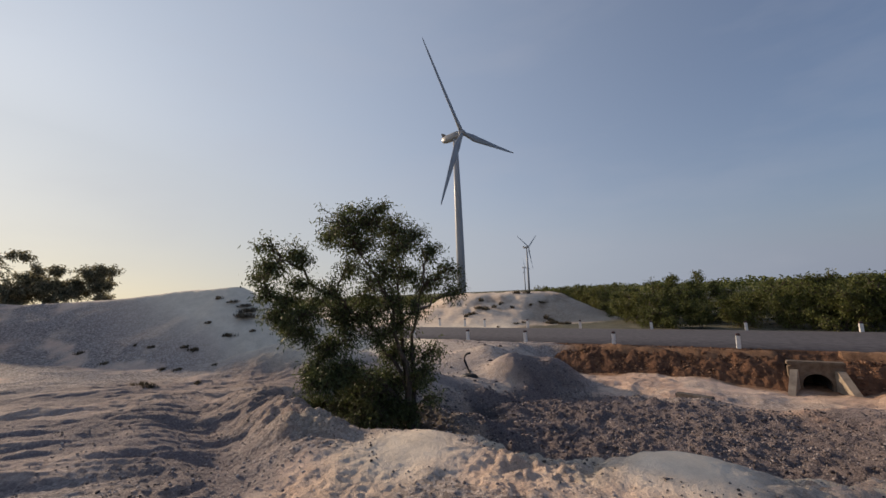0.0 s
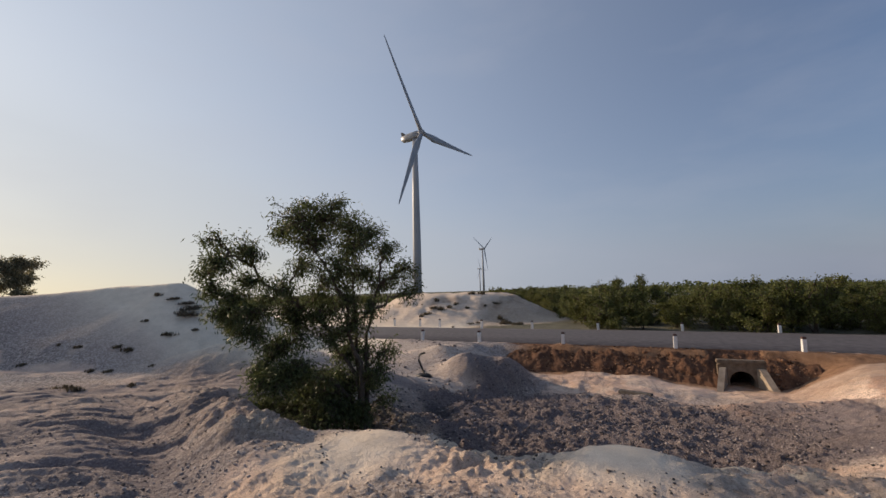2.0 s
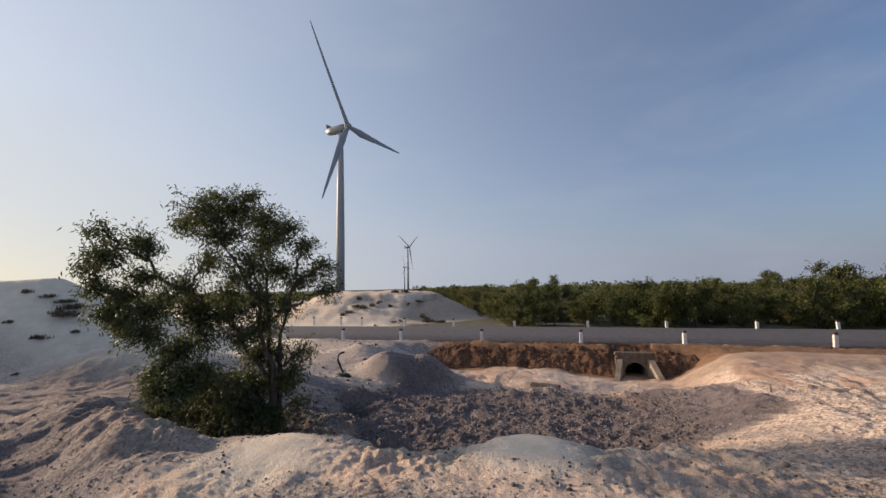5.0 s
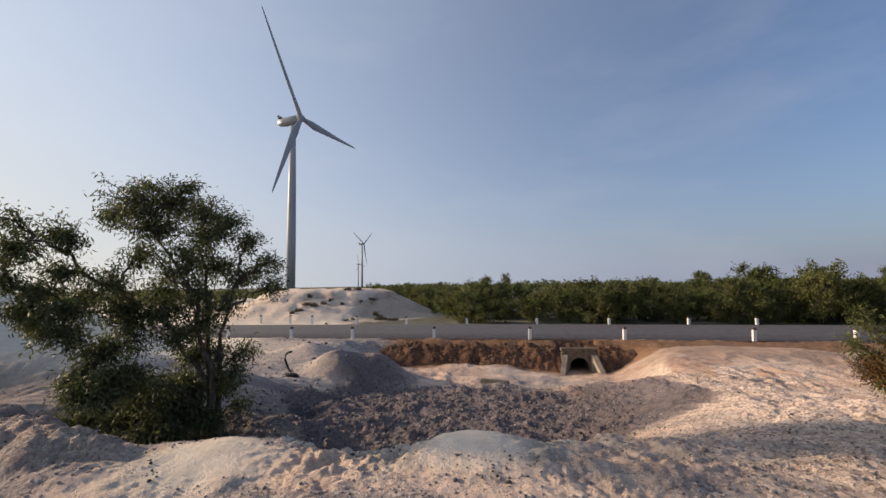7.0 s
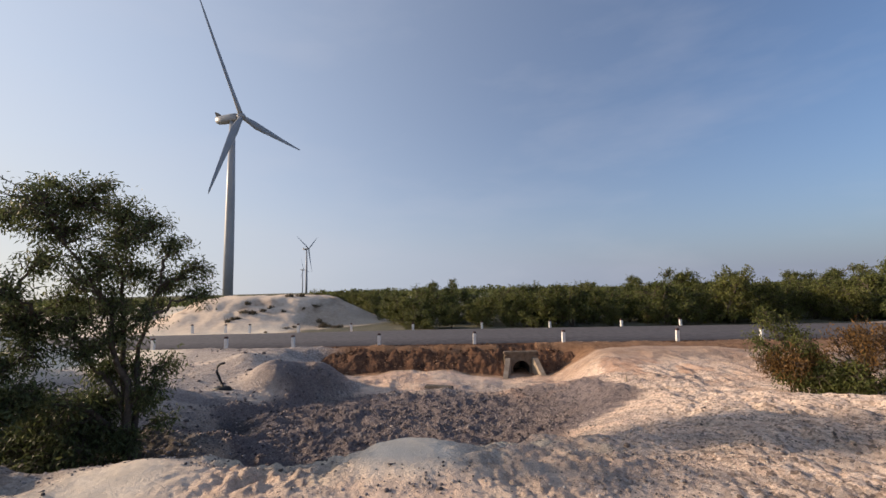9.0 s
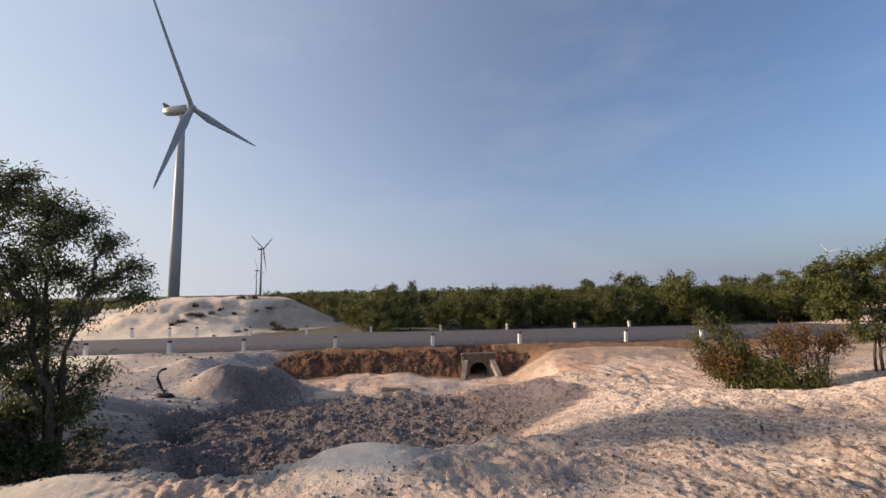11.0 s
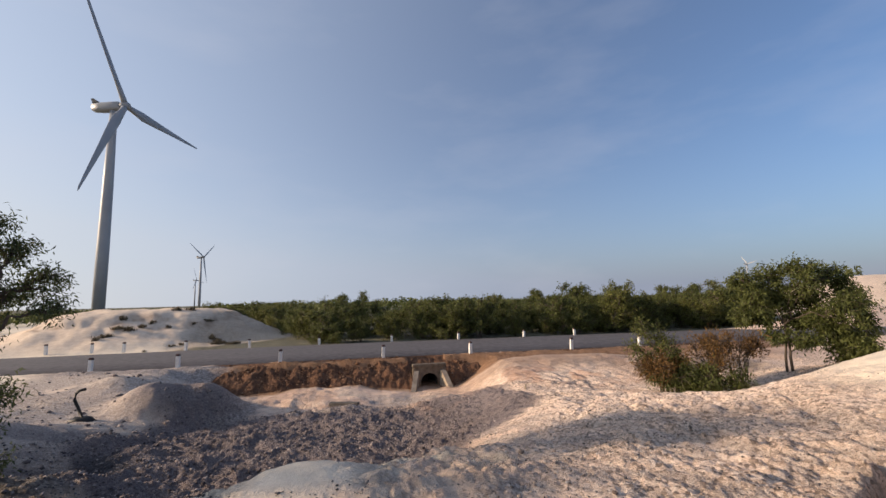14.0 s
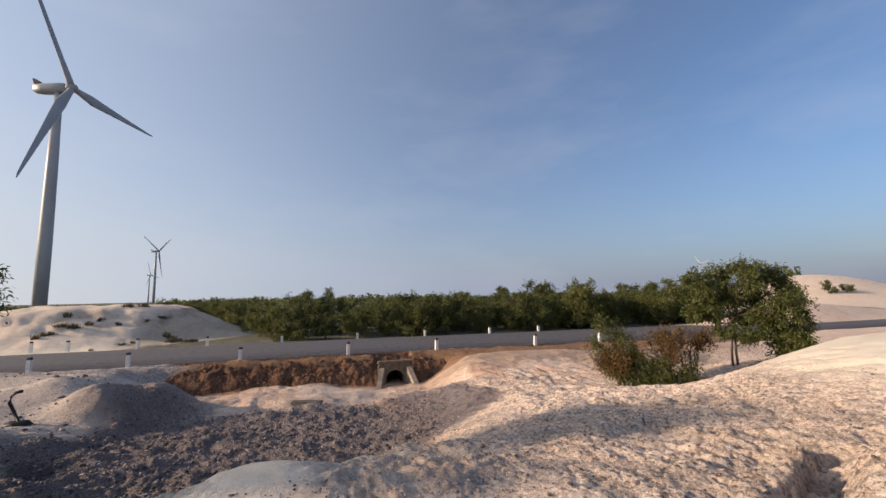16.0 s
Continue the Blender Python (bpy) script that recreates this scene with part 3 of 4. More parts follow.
    # leaf litter under the trees, darkened to hold the shade of the crowns
    litter_shade = blob(x, y, -5.7, 6.9, 2.1, 1.4, -20, 4) + 0.8 * blob(x, y, 15.0, 15.0, 3.0, 1.6, 40, 4)
    scrub = smoothstep(29.8, 31, y) * (1 - pale) * (1 - smoothstep(0.1, 0.4, blob(x, y, 84, 56, 30, 18, 30, 2.2)))
    scrub = np.maximum(scrub * (x < 60), smoothstep(120, 200, d))
    for name, v in (("pale", pale), ("pink", pink), ("gravel", gravel * 0.9), ("mud", mud), ("trod", 0.85 * tread * (1 - pit) * (1 - 0.45 * smoothstep(0.12, 0.35, np.abs(furrow(x, y))))), ("rust", rust), ("litter_shade", litter_shade), ("scrub", scrub), ("dark_patch", 0.9 * blob(x, y, -5.0, 10.1, 0.65, 1.1, 25, 4) * smoothstep(-0.2, 0.05, n1 + 0.1)), ("rough", smoothness(x, y) * 0.6 + 0.3 * dug)):
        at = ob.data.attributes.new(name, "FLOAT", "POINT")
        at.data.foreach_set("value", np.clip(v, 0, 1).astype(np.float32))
    return tagged(ob, "uneven sandy ground with dunes, gravel and a muddy pit", "ground", kind="structure")


ground = build_ground()


def ground_z(x, y):
    return float(height(np.array([float(x)]), np.array([float(y)]))[0])


# ---- road ----
def strip(name, x0, x1, edges, material, dx=0.5, crown=0.0, rough=0.0, seed=0):
    """A sheet along x through (y, z offset) edges."""
    xs = np.arange(x0, x1 + dx, dx)
    rows = []
    for yy, zz in edges:
        rows.append(np.stack([xs, np.full_like(xs, yy) + rough * fbm(xs * 0.9, xs * 0 + yy, seed), road_z(xs) + zz + rough * 0.3 * fbm(xs * 2, xs * 0 + yy * 3, seed + 5)], -1))
    v = np.concatenate(rows)
    n = len(xs)
    f = [(r * n + i, r * n + i + 1, (r + 1) * n + i + 1, (r + 1) * n + i) for r in range(len(edges) - 1) for i in range(n - 1)]
    return mesh_object(name, v, f, material, True)


road = strip("road", -90, 150, [(21.55, -0.12), (21.6, -0.02), (23.5, 0.02), (25.6, 0.05), (27.6, 0.0), (29.2, -0.06), (29.25, -0.2)], M_ASPHALT, 1.0)
tagged(road, "worn grey asphalt road on a low embankment", "road", kind="structure")


# ---- guide posts ----
def guide_post(x, y, z, h, lean, label):
    e = empty("guide_post", (x, y, z))
    bm = box(bmesh.new(), (-0.08, -0.08, -0.1), (0.08, 0.08, h - 0.1), 0.012, 0.94)
    part("shaft", bm, M_POST, e)
    bm = box(bmesh.new(), (-0.078, -0.078, h - 0.1), (0.078, 0.078, h), 0.015, 0.9)
    part("cap", bm, M_POSTCAP, e, "dark painted top band")
    return tagged(e, label, "guide post", "guide posts along the road")


first = guide_post(0, ROAD_NEAR, road_z(0), 0.58, 0, "white concrete guide post on the road edge")
NEAR_AZ = (-35.6, -28.2, -20.4, -9.3, 3.8, 15.6, 28.8, 36.8)
FAR_AZ = (-32.0, -28.5, -25.8, -20.0, -13.2, -4.8, 4.7, 13.8, 22.6, 29.1)
for k, az in enumerate(NEAR_AZ):
    px = math.tan(radians(az)) * (ROAD_NEAR + 0.2)
    m = pose(px, ROAD_NEAR + 0.2, float(road_z(px)) - 0.02, random.uniform(-2, 2), random.uniform(-2, 2), random.uniform(-8, 8))
    if k == 0:
        first.matrix_world = m
    else:
        copy_thing(first, m)
for az in FAR_AZ:
    py = 29.3 + (3.0 * (-az - 8) / 25 if az < -8 else 0)
    px = math.tan(radians(az)) * py
    copy_thing(first, pose(px, py, float(road_z(px)) - 0.12, random.uniform(-2, 2), random.uniform(-2, 2), random.uniform(-8, 8)))


# ---- embankment and culvert ----
def build_embankment():
    xs, ss = np.arange(-6.5, 27, 0.05), np.linspace(0, 1, 44)
    x, s = np.meshgrid(xs, ss, indexing="ij")
    top = 21.5
    y = top - 2.2 * s - 0.12
    z = road_z(x) - 0.06 - 1.5 * s ** 1.15
    n = fbm(x * 2.4, s * 4, 201, 5, 0.6)
    n2 = fbm(x * 0.6, s * 1.2, 211, 3)
    keep = smoothstep(0.0, 0.12, s)
    lump = 0.35 * clods(x, s * 2.4, 0.3, 401, 0.5) + clods(x, s * 2.4, 0.14, 411)
    y = y - keep * (0.17 * n + 0.2 * n2 + 0.5 * lump)
    z = z + keep * 0.12 * fbm(x * 3, s * 5, 221)
    # recess for the culvert
    hole = np.exp(-(((x - 3.55) / 0.86) ** 8)) * smoothstep(0.28, 0.34, s)
    idx = np.arange(x.size).reshape(x.shape)
    f = np.stack([idx[:-1, :-1], idx[1:, :-1], idx[1:, 1:], idx[:-1, 1:]], -1)
    f = f[hole[:-1, :-1] < 0.5].reshape(-1, 4)
    return tagged(mesh_object("embankment", np.stack([x, y, z], -1).reshape(-1, 3), f, M_EARTH, True), "crumbling red-brown earth embankment under the road", "embankment", kind="structure")


embankment = build_embankment()


def culvert():
    e = empty("culvert", (3.55, 20.0, -2.6))
    # headwall with a round opening
    bm = bmesh.new()
    w, h, r, zc, n = 0.8, 1.12, 0.42, 0.4, 28
    inner, outer = [], []
    for k in range(n):
        a = 2 * math.pi * k / n
        c, s = math.cos(a), math.sin(a)
        m = max(abs(c) / w, (s / (h - zc) if s > 0 else -s / (zc + 0.25)))
        inner.append((r * c, zc + r * s))
        outer.append((c / m, zc + s / m))
    loops = []
    for ring, yy in ((outer, 0.0), (inner, 0.0), (inner, 0.25), (outer, 0.25)):
        loops.append([bm.verts.new((a, yy, b)) for a, b in ring])
    for la, lb in zip(loops, loops[1:] + loops[:1]):
        for i in range(n):
            bm.faces.new((la[i], la[(i + 1) % n], lb[(i + 1) % n], lb[i]))
    part("headwall", bm, M_STAINED, e)
    part("coping", box(bmesh.new(), (-0.82, -0.05, 1.1), (0.82, 0.3, 1.25), 0.025), M_STAINED, e, "chipped concrete coping beam")
    # pipe
    rings = []
    for rad, y0 in ((0.47, 0.24), (0.47, 7.5), (0.41, 7.5), (0.41, 0.24)):
        rings.append([(rad * math.cos(2 * math.pi * k / 24), y0, zc + rad * math.sin(2 * math.pi * k / 24)) for k in range(24)])
    part("pipe", ring_tube(rings + rings[:1], caps=False), M_HOLE, e, "dark concrete drain pipe", True)
    for s in (-1, 1):
        bm = bmesh.new()
        prof = [(0.0, -0.25), (0.0, 0.95), (-0.14, 0.95), (-0.95, 0.1), (-0.95, -0.25)]
        sides = []
        for off in (0.0, 0.22):
            sides.append([bm.verts.new((s * (0.5 + off - y * 0.34), y, z)) for y, z in prof])
        bm.faces.new(sides[0])
        bm.faces.new(sides[1][::-1])
        for i in range(5):
            bm.faces.new((sides[0][i], sides[0][(i + 1) % 5], sides[1][(i + 1) % 5], sides[1][i]))
        part("wing_wall", bm, M_CONCRETE, e, "sloping concrete wing wall")
    part("apron", box(bmesh.new(), (-0.5, -0.9, -0.2), (0.5, 0.0, 0.02), 0.01), M_CONCRETE, e, "silted concrete apron")
    return tagged(e, "concrete pipe culvert with wing walls under the road", "culvert")


culvert()


# ---- wind turbines ----
def turbine(at, hub_h, radius, yaw, spin, label, scale=1.0, tower_r=(2.25, 1.35)):
    """yaw: azimuth of the rotor axis; spin: the first blade's angle from level."""
    e = empty("wind_turbine", at)
    k = 32
    rings = [[(r * math.cos(2 * math.pi * i / k), r * math.sin(2 * math.pi * i / k), z) for i in range(k)] for r, z in
             [(tower_r[0] * 1.02, -3.0), (tower_r[0], hub_h * 0.3), (tower_r[0] * 0.86, hub_h * 0.62), (tower_r[1], hub_h - 2.0)]]
    part("tower", ring_tube(rings), M_TURBINE, e, smooth=True)
    a = radians(yaw)
    ax, right, up = Vector((math.sin(a), math.cos(a), 0)), Vector((math.cos(a), -math.sin(a), 0)), Vector((0, 0, 1))
    tilt = radians(5)
    ax, up = (ax * math.cos(tilt) + up * math.sin(tilt)), (up * math.cos(tilt) - ax * math.sin(tilt))
    o = Vector((0, 0, hub_h))
    s = radius / 52.0

    def place(u, v, w):
        return o + ax * u + right * v + up * w

    rings = []
    for u, wd, ht, dz in ((-9.0, 0.9, 0.9, 0.5), (-8.4, 1.7, 1.7, 0.3), (-5, 2.0, 2.0, 0.1), (0, 2.0, 2.0, 0), (2.6, 1.8, 1.8, 0), (3.2, 1.2, 1.2, 0)):
        rings.append([place(u * s, wd * s * math.copysign(abs(math.cos(t)) ** 0.6, math.cos(t)), (dz + ht * math.copysign(abs(math.sin(t)) ** 0.6, math.sin(t))) * s) for t in [2 * math.pi * i / 20 for i in range(20)]])
    nac = part("nacelle", ring_tube(rings), M_TURBINE, e, "rounded grey nacelle", True)
    bm = bmesh.new()
    vs = [place(u * s, v * s, w * s) for u, v, w in ((-8, -1.6, 1.9), (-5.6, -1.6, 2.0), (-5.6, 1.6, 2.0), (-8, 1.6, 1.9), (-8.6, -1.5, 4.0), (-7.6, -1.5, 4.0), (-7.6, 1.5, 4.0), (-8.6, 1.5, 4.0))]
    vv = [bm.verts.new(p) for p in vs]
    for q in ((0, 1, 2, 3), (4, 5, 6, 7), (0, 1, 5, 4), (1, 2, 6, 5), (2, 3, 7, 6), (3, 0, 4, 7)):
        bm.faces.new([vv[i] for i in q])
    part("cooler", bm, M_DARK, nac, "dark roof cooler")
    rings = [[place(u * s, r * s * math.cos(2 * math.pi * i / 20), r * s * math.sin(2 * math.pi * i / 20)) for i in range(20)] for u, r in ((3.1, 1.5), (4.0, 1.9), (5.4, 1.8), (6.4, 1.2), (6.9, 0.3))]
    part("hub", ring_tube(rings), M_TURBINE, e, smooth=True)
    root = place(4.9 * s, 0, 0)
    for b in range(3):
        t = radians(spin + 120 * b)
        along = right * math.cos(t) + up * math.sin(t)
        chord = ax.cross(along)
        rings = []
        for f, c, th, tw in ((0.02, 1.15, 1.15, 0), (0.06, 1.2, 1.1, 5), (0.2, 2.05, 0.55, 14), (0.35, 1.75, 0.4, 10), (0.6, 1.2, 0.24, 5), (0.85, 0.75, 0.14, 1), (0.97, 0.42, 0.08, 0), (1.0, 0.08, 0.03, 0)):
            cd = chord * math.cos(radians(tw)) + ax * math.sin(radians(tw))
            td = ax * math.cos(radians(tw)) - chord * math.sin(radians(tw))
            mid = root + along * (f * radius) + ax * (f * f * 1.2 * s) - cd * (c - 1.1) * 0.35 * s
            rings.append([mid + cd * (c * s * math.cos(q)) + td * (th * s * math.sin(q)) for q in [2 * math.pi * i / 12 for i in range(12)]])
        part("blade", ring_tube(rings), M_TURBINE, e, smooth=True)
    return tagged(e, label, "wind turbine", "wind turbines")


def polar(az, d, z=None):
    x, y = d * math.sin(radians(az)), d * math.cos(radians(az))
    return (x, y, ground_z(x, y) if z is None else z)


turbine(polar(-28.7, 225, 0.0), 90.5, 53.5, 100, 60, "tall grey three-bladed wind turbine behind a dune")
turbine(polar(-19.5, 900, 0.0), 93.0, 50, 100, 25, "distant grey wind turbine beyond the dune")
turbine(polar(-20.0, 1780, 0.0), 96.0, 50, 100, 70, "faint far wind turbine on the horizon")
turbine(polar(47.9, 2000, 0.0), 112.0, 50, 100, 10, "pale far wind turbine behind the woods")


# ---- trees ----
def tube_arrays(path, r0, r1, k=5):
    """Vertices and quads of a tapering limb along a path."""
    path = np.asarray(path, float)
    n = len(path)
    tang = np.gradient(path, axis=0)
    tang /= np.linalg.norm(tang, axis=1)[:, None] + 1e-9
    side = np.cross(tang, [0.31, 0.87, 0.17])
    side /= np.linalg.norm(side, axis=1)[:, None] + 1e-9
    oth = np.cross(tang, side)
    rad = np.linspace(r0, r1, n)[:, None, None]
    ang = np.linspace(0, 2 * np.pi, k, endpoint=False)[None, :, None]
    v = path[:, None] + rad * (np.cos(ang) * side[:, None] + np.sin(ang) * oth[:, None])
    idx = np.arange(n * k).reshape(n, k)
    nx = np.roll(idx, -1, axis=1)
    f = np.stack([idx[:-1], nx[:-1], nx[1:], idx[1:]], -1).reshape(-1, 4)
    return v.reshape(-1, 3), f


def limb(rng, a, b, sag=0.0, wander=0.08, n=7):
    t = np.linspace(0, 1, n)[:, None]
    a, b = np.asarray(a, float), np.asarray(b, float)
    ln = np.linalg.norm(b - a)
    mid = rng.normal(0, wander * ln, (n, 3)) * np.sin(t * np.pi)
    p = a + (b - a) * t + mid
    p[:, 2] += sag * ln * np.sin(t[:, 0] * np.pi)
    return p


def tree(name, at, clumps, stems, leaf, leaf_size, per, rng, label, category="tree", twig=0.006, stem_r=0.05, droop=0.6, twigs=26, sides=4, joints_in=6):
    """clumps: (x, y, z, rx, ry, rz, density) round the foot; stems: clumps that get a stem from the ground."""
    e = empty(name, at)
    tv, tf, off = [], [], 0
    lc, ld = [], []

    def add(path, r0, r1, k=5):
        nonlocal off
        v, f = tube_arrays(path, r0, r1, k)
        tv.append(v)
        tf.append(f + off)
        off += len(v)

    joints = []
    for ci, (cx, cy, cz, rx, ry, rz, dens) in enumerate(clumps):
        c = np.array([cx, cy, cz])
        if ci in stems:
            foot = np.array([rng.uniform(-0.16, 0.16), rng.uniform(-0.16, 0.16), -0.15])
            p = limb(rng, foot, c + [0, 0, rz * 0.4], 0.03, 0.03, 12)
            p[:, :2] = foot[:2] + (p[:, :2] - foot[:2]) * (np.linspace(0, 1, 12)[:, None] ** 1.3)
            add(p, stem_r * rng.uniform(0.8, 1.1), stem_r * 0.22, 7)
            joints += list(p[3:])
        else:
            src = min(joints, key=lambda q: np.linalg.norm(q - c) + 0.8 * max(0, q[2] - c[2] + 0.3)) if joints else np.zeros(3)
            p = limb(rng, src, c, 0.05, 0.05, 9)
            add(p, stem_r * 0.5, stem_r * 0.16, 6)
            joints += list(p[4:])
        nt = int(twigs * dens * (rx * ry * rz) ** (1 / 3) / 0.7) + 4
        for _ in range(nt):
            u = rng.normal(0, 1, 3)
            u = u / np.linalg.norm(u) * rng.uniform(0.2, 1.0) ** 0.5 * 1.15
            end = c + u * [rx, ry, rz]
            s = p[rng.integers(len(p) // 2, len(p))]
            q = limb(rng, s, end, 0.06, 0.07, joints_in)
            add(q, twig * 1.7, twig * 0.6, sides)
            m = int(per * rng.uniform(0.6, 1.4))
            base = q[rng.integers(joints_in // 3, joints_in, m)] + rng.normal(0, 0.055 + 0.045 * rx, (m, 3))
            lc.append(base)
            out = rng.normal(0, 0.6, (m, 3)) + (end - c)[None] * 0.7
            out[:, 2] -= droop
            ld.append(out)
    v, f = np.concatenate(tv), np.concatenate(tf)
    trunk = mesh_object("trunk", v, f, M_BARK, True)
    trunk.parent = e
    c, dr = np.concatenate(lc), np.concatenate(ld)
    dr /= np.linalg.norm(dr, axis=1)[:, None] + 1e-9
    n = len(c)
    ln = leaf_size[0] * rng.uniform(0.6, 1.25, (n, 1))
    w = leaf_size[1] * rng.uniform(0.7, 1.2, (n, 1))
    side = np.cross(dr, rng.normal(0, 1, (n, 3)))
    side /= np.linalg.norm(side, axis=1)[:, None] + 1e-9
    bend = np.cross(dr, side) * ln * 0.12
    v = np.stack([c, c + dr * ln * 0.45 + side * w * 0.5 + bend, c + dr * ln, c + dr * ln * 0.45 - side * w * 0.5 + bend], 1).reshape(-1, 3)
    f = np.arange(4 * n).reshape(n, 4)
    crown = mesh_object("crown", v, f, leaf)
    crown.parent = e
    return tagged(e, label, category)


rng = np.random.default_rng(5)
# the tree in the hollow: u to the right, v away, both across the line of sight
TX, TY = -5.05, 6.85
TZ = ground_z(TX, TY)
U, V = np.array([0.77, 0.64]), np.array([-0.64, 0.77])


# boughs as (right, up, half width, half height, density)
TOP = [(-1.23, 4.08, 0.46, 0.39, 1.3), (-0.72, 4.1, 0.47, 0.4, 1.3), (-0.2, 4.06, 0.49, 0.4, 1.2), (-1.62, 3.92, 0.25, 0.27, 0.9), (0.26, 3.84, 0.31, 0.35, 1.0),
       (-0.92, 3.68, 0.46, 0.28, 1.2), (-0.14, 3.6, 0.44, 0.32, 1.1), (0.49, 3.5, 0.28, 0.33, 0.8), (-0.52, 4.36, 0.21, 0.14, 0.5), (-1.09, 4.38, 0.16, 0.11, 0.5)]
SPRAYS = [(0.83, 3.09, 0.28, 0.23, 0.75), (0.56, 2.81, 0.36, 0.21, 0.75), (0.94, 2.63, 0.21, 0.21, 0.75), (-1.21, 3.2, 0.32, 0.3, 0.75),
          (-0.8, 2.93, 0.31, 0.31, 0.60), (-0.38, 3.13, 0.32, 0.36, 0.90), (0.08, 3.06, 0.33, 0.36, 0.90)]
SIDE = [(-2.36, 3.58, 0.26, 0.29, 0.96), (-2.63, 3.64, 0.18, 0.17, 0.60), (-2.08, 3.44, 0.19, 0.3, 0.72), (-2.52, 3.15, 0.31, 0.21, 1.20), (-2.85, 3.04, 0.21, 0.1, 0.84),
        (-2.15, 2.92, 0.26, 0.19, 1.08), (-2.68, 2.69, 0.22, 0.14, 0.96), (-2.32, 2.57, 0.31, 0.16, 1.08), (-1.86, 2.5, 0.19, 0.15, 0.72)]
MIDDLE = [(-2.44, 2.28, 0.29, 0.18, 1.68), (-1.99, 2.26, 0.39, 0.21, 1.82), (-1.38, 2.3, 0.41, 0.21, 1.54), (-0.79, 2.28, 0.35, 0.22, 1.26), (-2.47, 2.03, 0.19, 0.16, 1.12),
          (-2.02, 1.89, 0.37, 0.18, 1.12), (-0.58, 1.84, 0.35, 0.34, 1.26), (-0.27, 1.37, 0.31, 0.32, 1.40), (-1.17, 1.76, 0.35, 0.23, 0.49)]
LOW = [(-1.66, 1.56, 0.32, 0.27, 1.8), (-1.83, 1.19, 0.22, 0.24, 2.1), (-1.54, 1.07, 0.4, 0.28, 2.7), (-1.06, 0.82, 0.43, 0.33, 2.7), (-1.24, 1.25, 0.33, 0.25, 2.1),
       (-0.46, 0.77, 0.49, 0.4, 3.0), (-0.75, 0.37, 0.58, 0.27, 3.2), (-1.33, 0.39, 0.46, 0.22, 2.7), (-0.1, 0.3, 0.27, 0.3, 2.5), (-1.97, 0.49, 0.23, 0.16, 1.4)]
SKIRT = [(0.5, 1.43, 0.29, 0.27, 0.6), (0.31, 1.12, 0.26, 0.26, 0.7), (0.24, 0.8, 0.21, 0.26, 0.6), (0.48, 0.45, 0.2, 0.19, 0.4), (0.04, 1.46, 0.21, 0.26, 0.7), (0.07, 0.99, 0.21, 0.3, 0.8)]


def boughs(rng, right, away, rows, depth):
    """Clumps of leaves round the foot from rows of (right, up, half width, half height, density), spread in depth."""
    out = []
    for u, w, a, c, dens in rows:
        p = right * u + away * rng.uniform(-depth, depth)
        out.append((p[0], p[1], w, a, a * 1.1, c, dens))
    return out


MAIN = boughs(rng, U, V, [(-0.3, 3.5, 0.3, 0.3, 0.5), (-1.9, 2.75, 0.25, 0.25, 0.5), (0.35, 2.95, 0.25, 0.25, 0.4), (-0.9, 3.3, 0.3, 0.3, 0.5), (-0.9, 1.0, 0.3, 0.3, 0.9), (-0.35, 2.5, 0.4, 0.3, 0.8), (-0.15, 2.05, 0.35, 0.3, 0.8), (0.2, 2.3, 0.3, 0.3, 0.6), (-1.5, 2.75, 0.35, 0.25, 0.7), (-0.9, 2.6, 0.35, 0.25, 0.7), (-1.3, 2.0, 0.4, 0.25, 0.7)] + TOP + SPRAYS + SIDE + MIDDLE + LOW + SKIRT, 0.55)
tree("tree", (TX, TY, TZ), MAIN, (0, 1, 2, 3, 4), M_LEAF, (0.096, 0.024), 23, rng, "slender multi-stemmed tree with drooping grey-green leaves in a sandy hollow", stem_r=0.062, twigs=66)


def round_clumps(rng, h, w, n, low=0.25, size=1.0):
    out = []
    for k in range(n):
        a, r = rng.uniform(0, 2 * np.pi), w * math.sqrt(rng.uniform(0, 1)) * 0.62
        z = h * rng.uniform(low, 0.88)
        s = size * w * rng.uniform(0.26, 0.42) * (1.1 - 0.35 * z / h)
        out.append((r * math.cos(a), r * math.sin(a), z, s, s, s * 0.75, rng.uniform(0.7, 1.2)))
    return out


# right-hand tree, bushes
def on_ground(az, d):
    return polar(az, d)


def sideways(az):
    """Across and along the line of sight at an azimuth."""
    c, q = math.cos(radians(az)), math.sin(radians(az))
    return np.array([c, -q]), np.array([q, c])


RIGHT_TOP = [(-0.94, 2.96, 0.44, 0.49, 1.0), (-0.22, 3.14, 0.48, 0.48, 1.1), (0.56, 3.26, 0.51, 0.42, 1.2), (1.22, 3.07, 0.43, 0.45, 1.2), (1.57, 2.65, 0.33, 0.44, 1.2),
             (-1.26, 2.09, 0.31, 0.49, 0.7), (-0.74, 2.29, 0.5, 0.5, 1.0), (0.04, 2.38, 0.55, 0.55, 1.2), (0.79, 2.37, 0.51, 0.53, 1.3)]
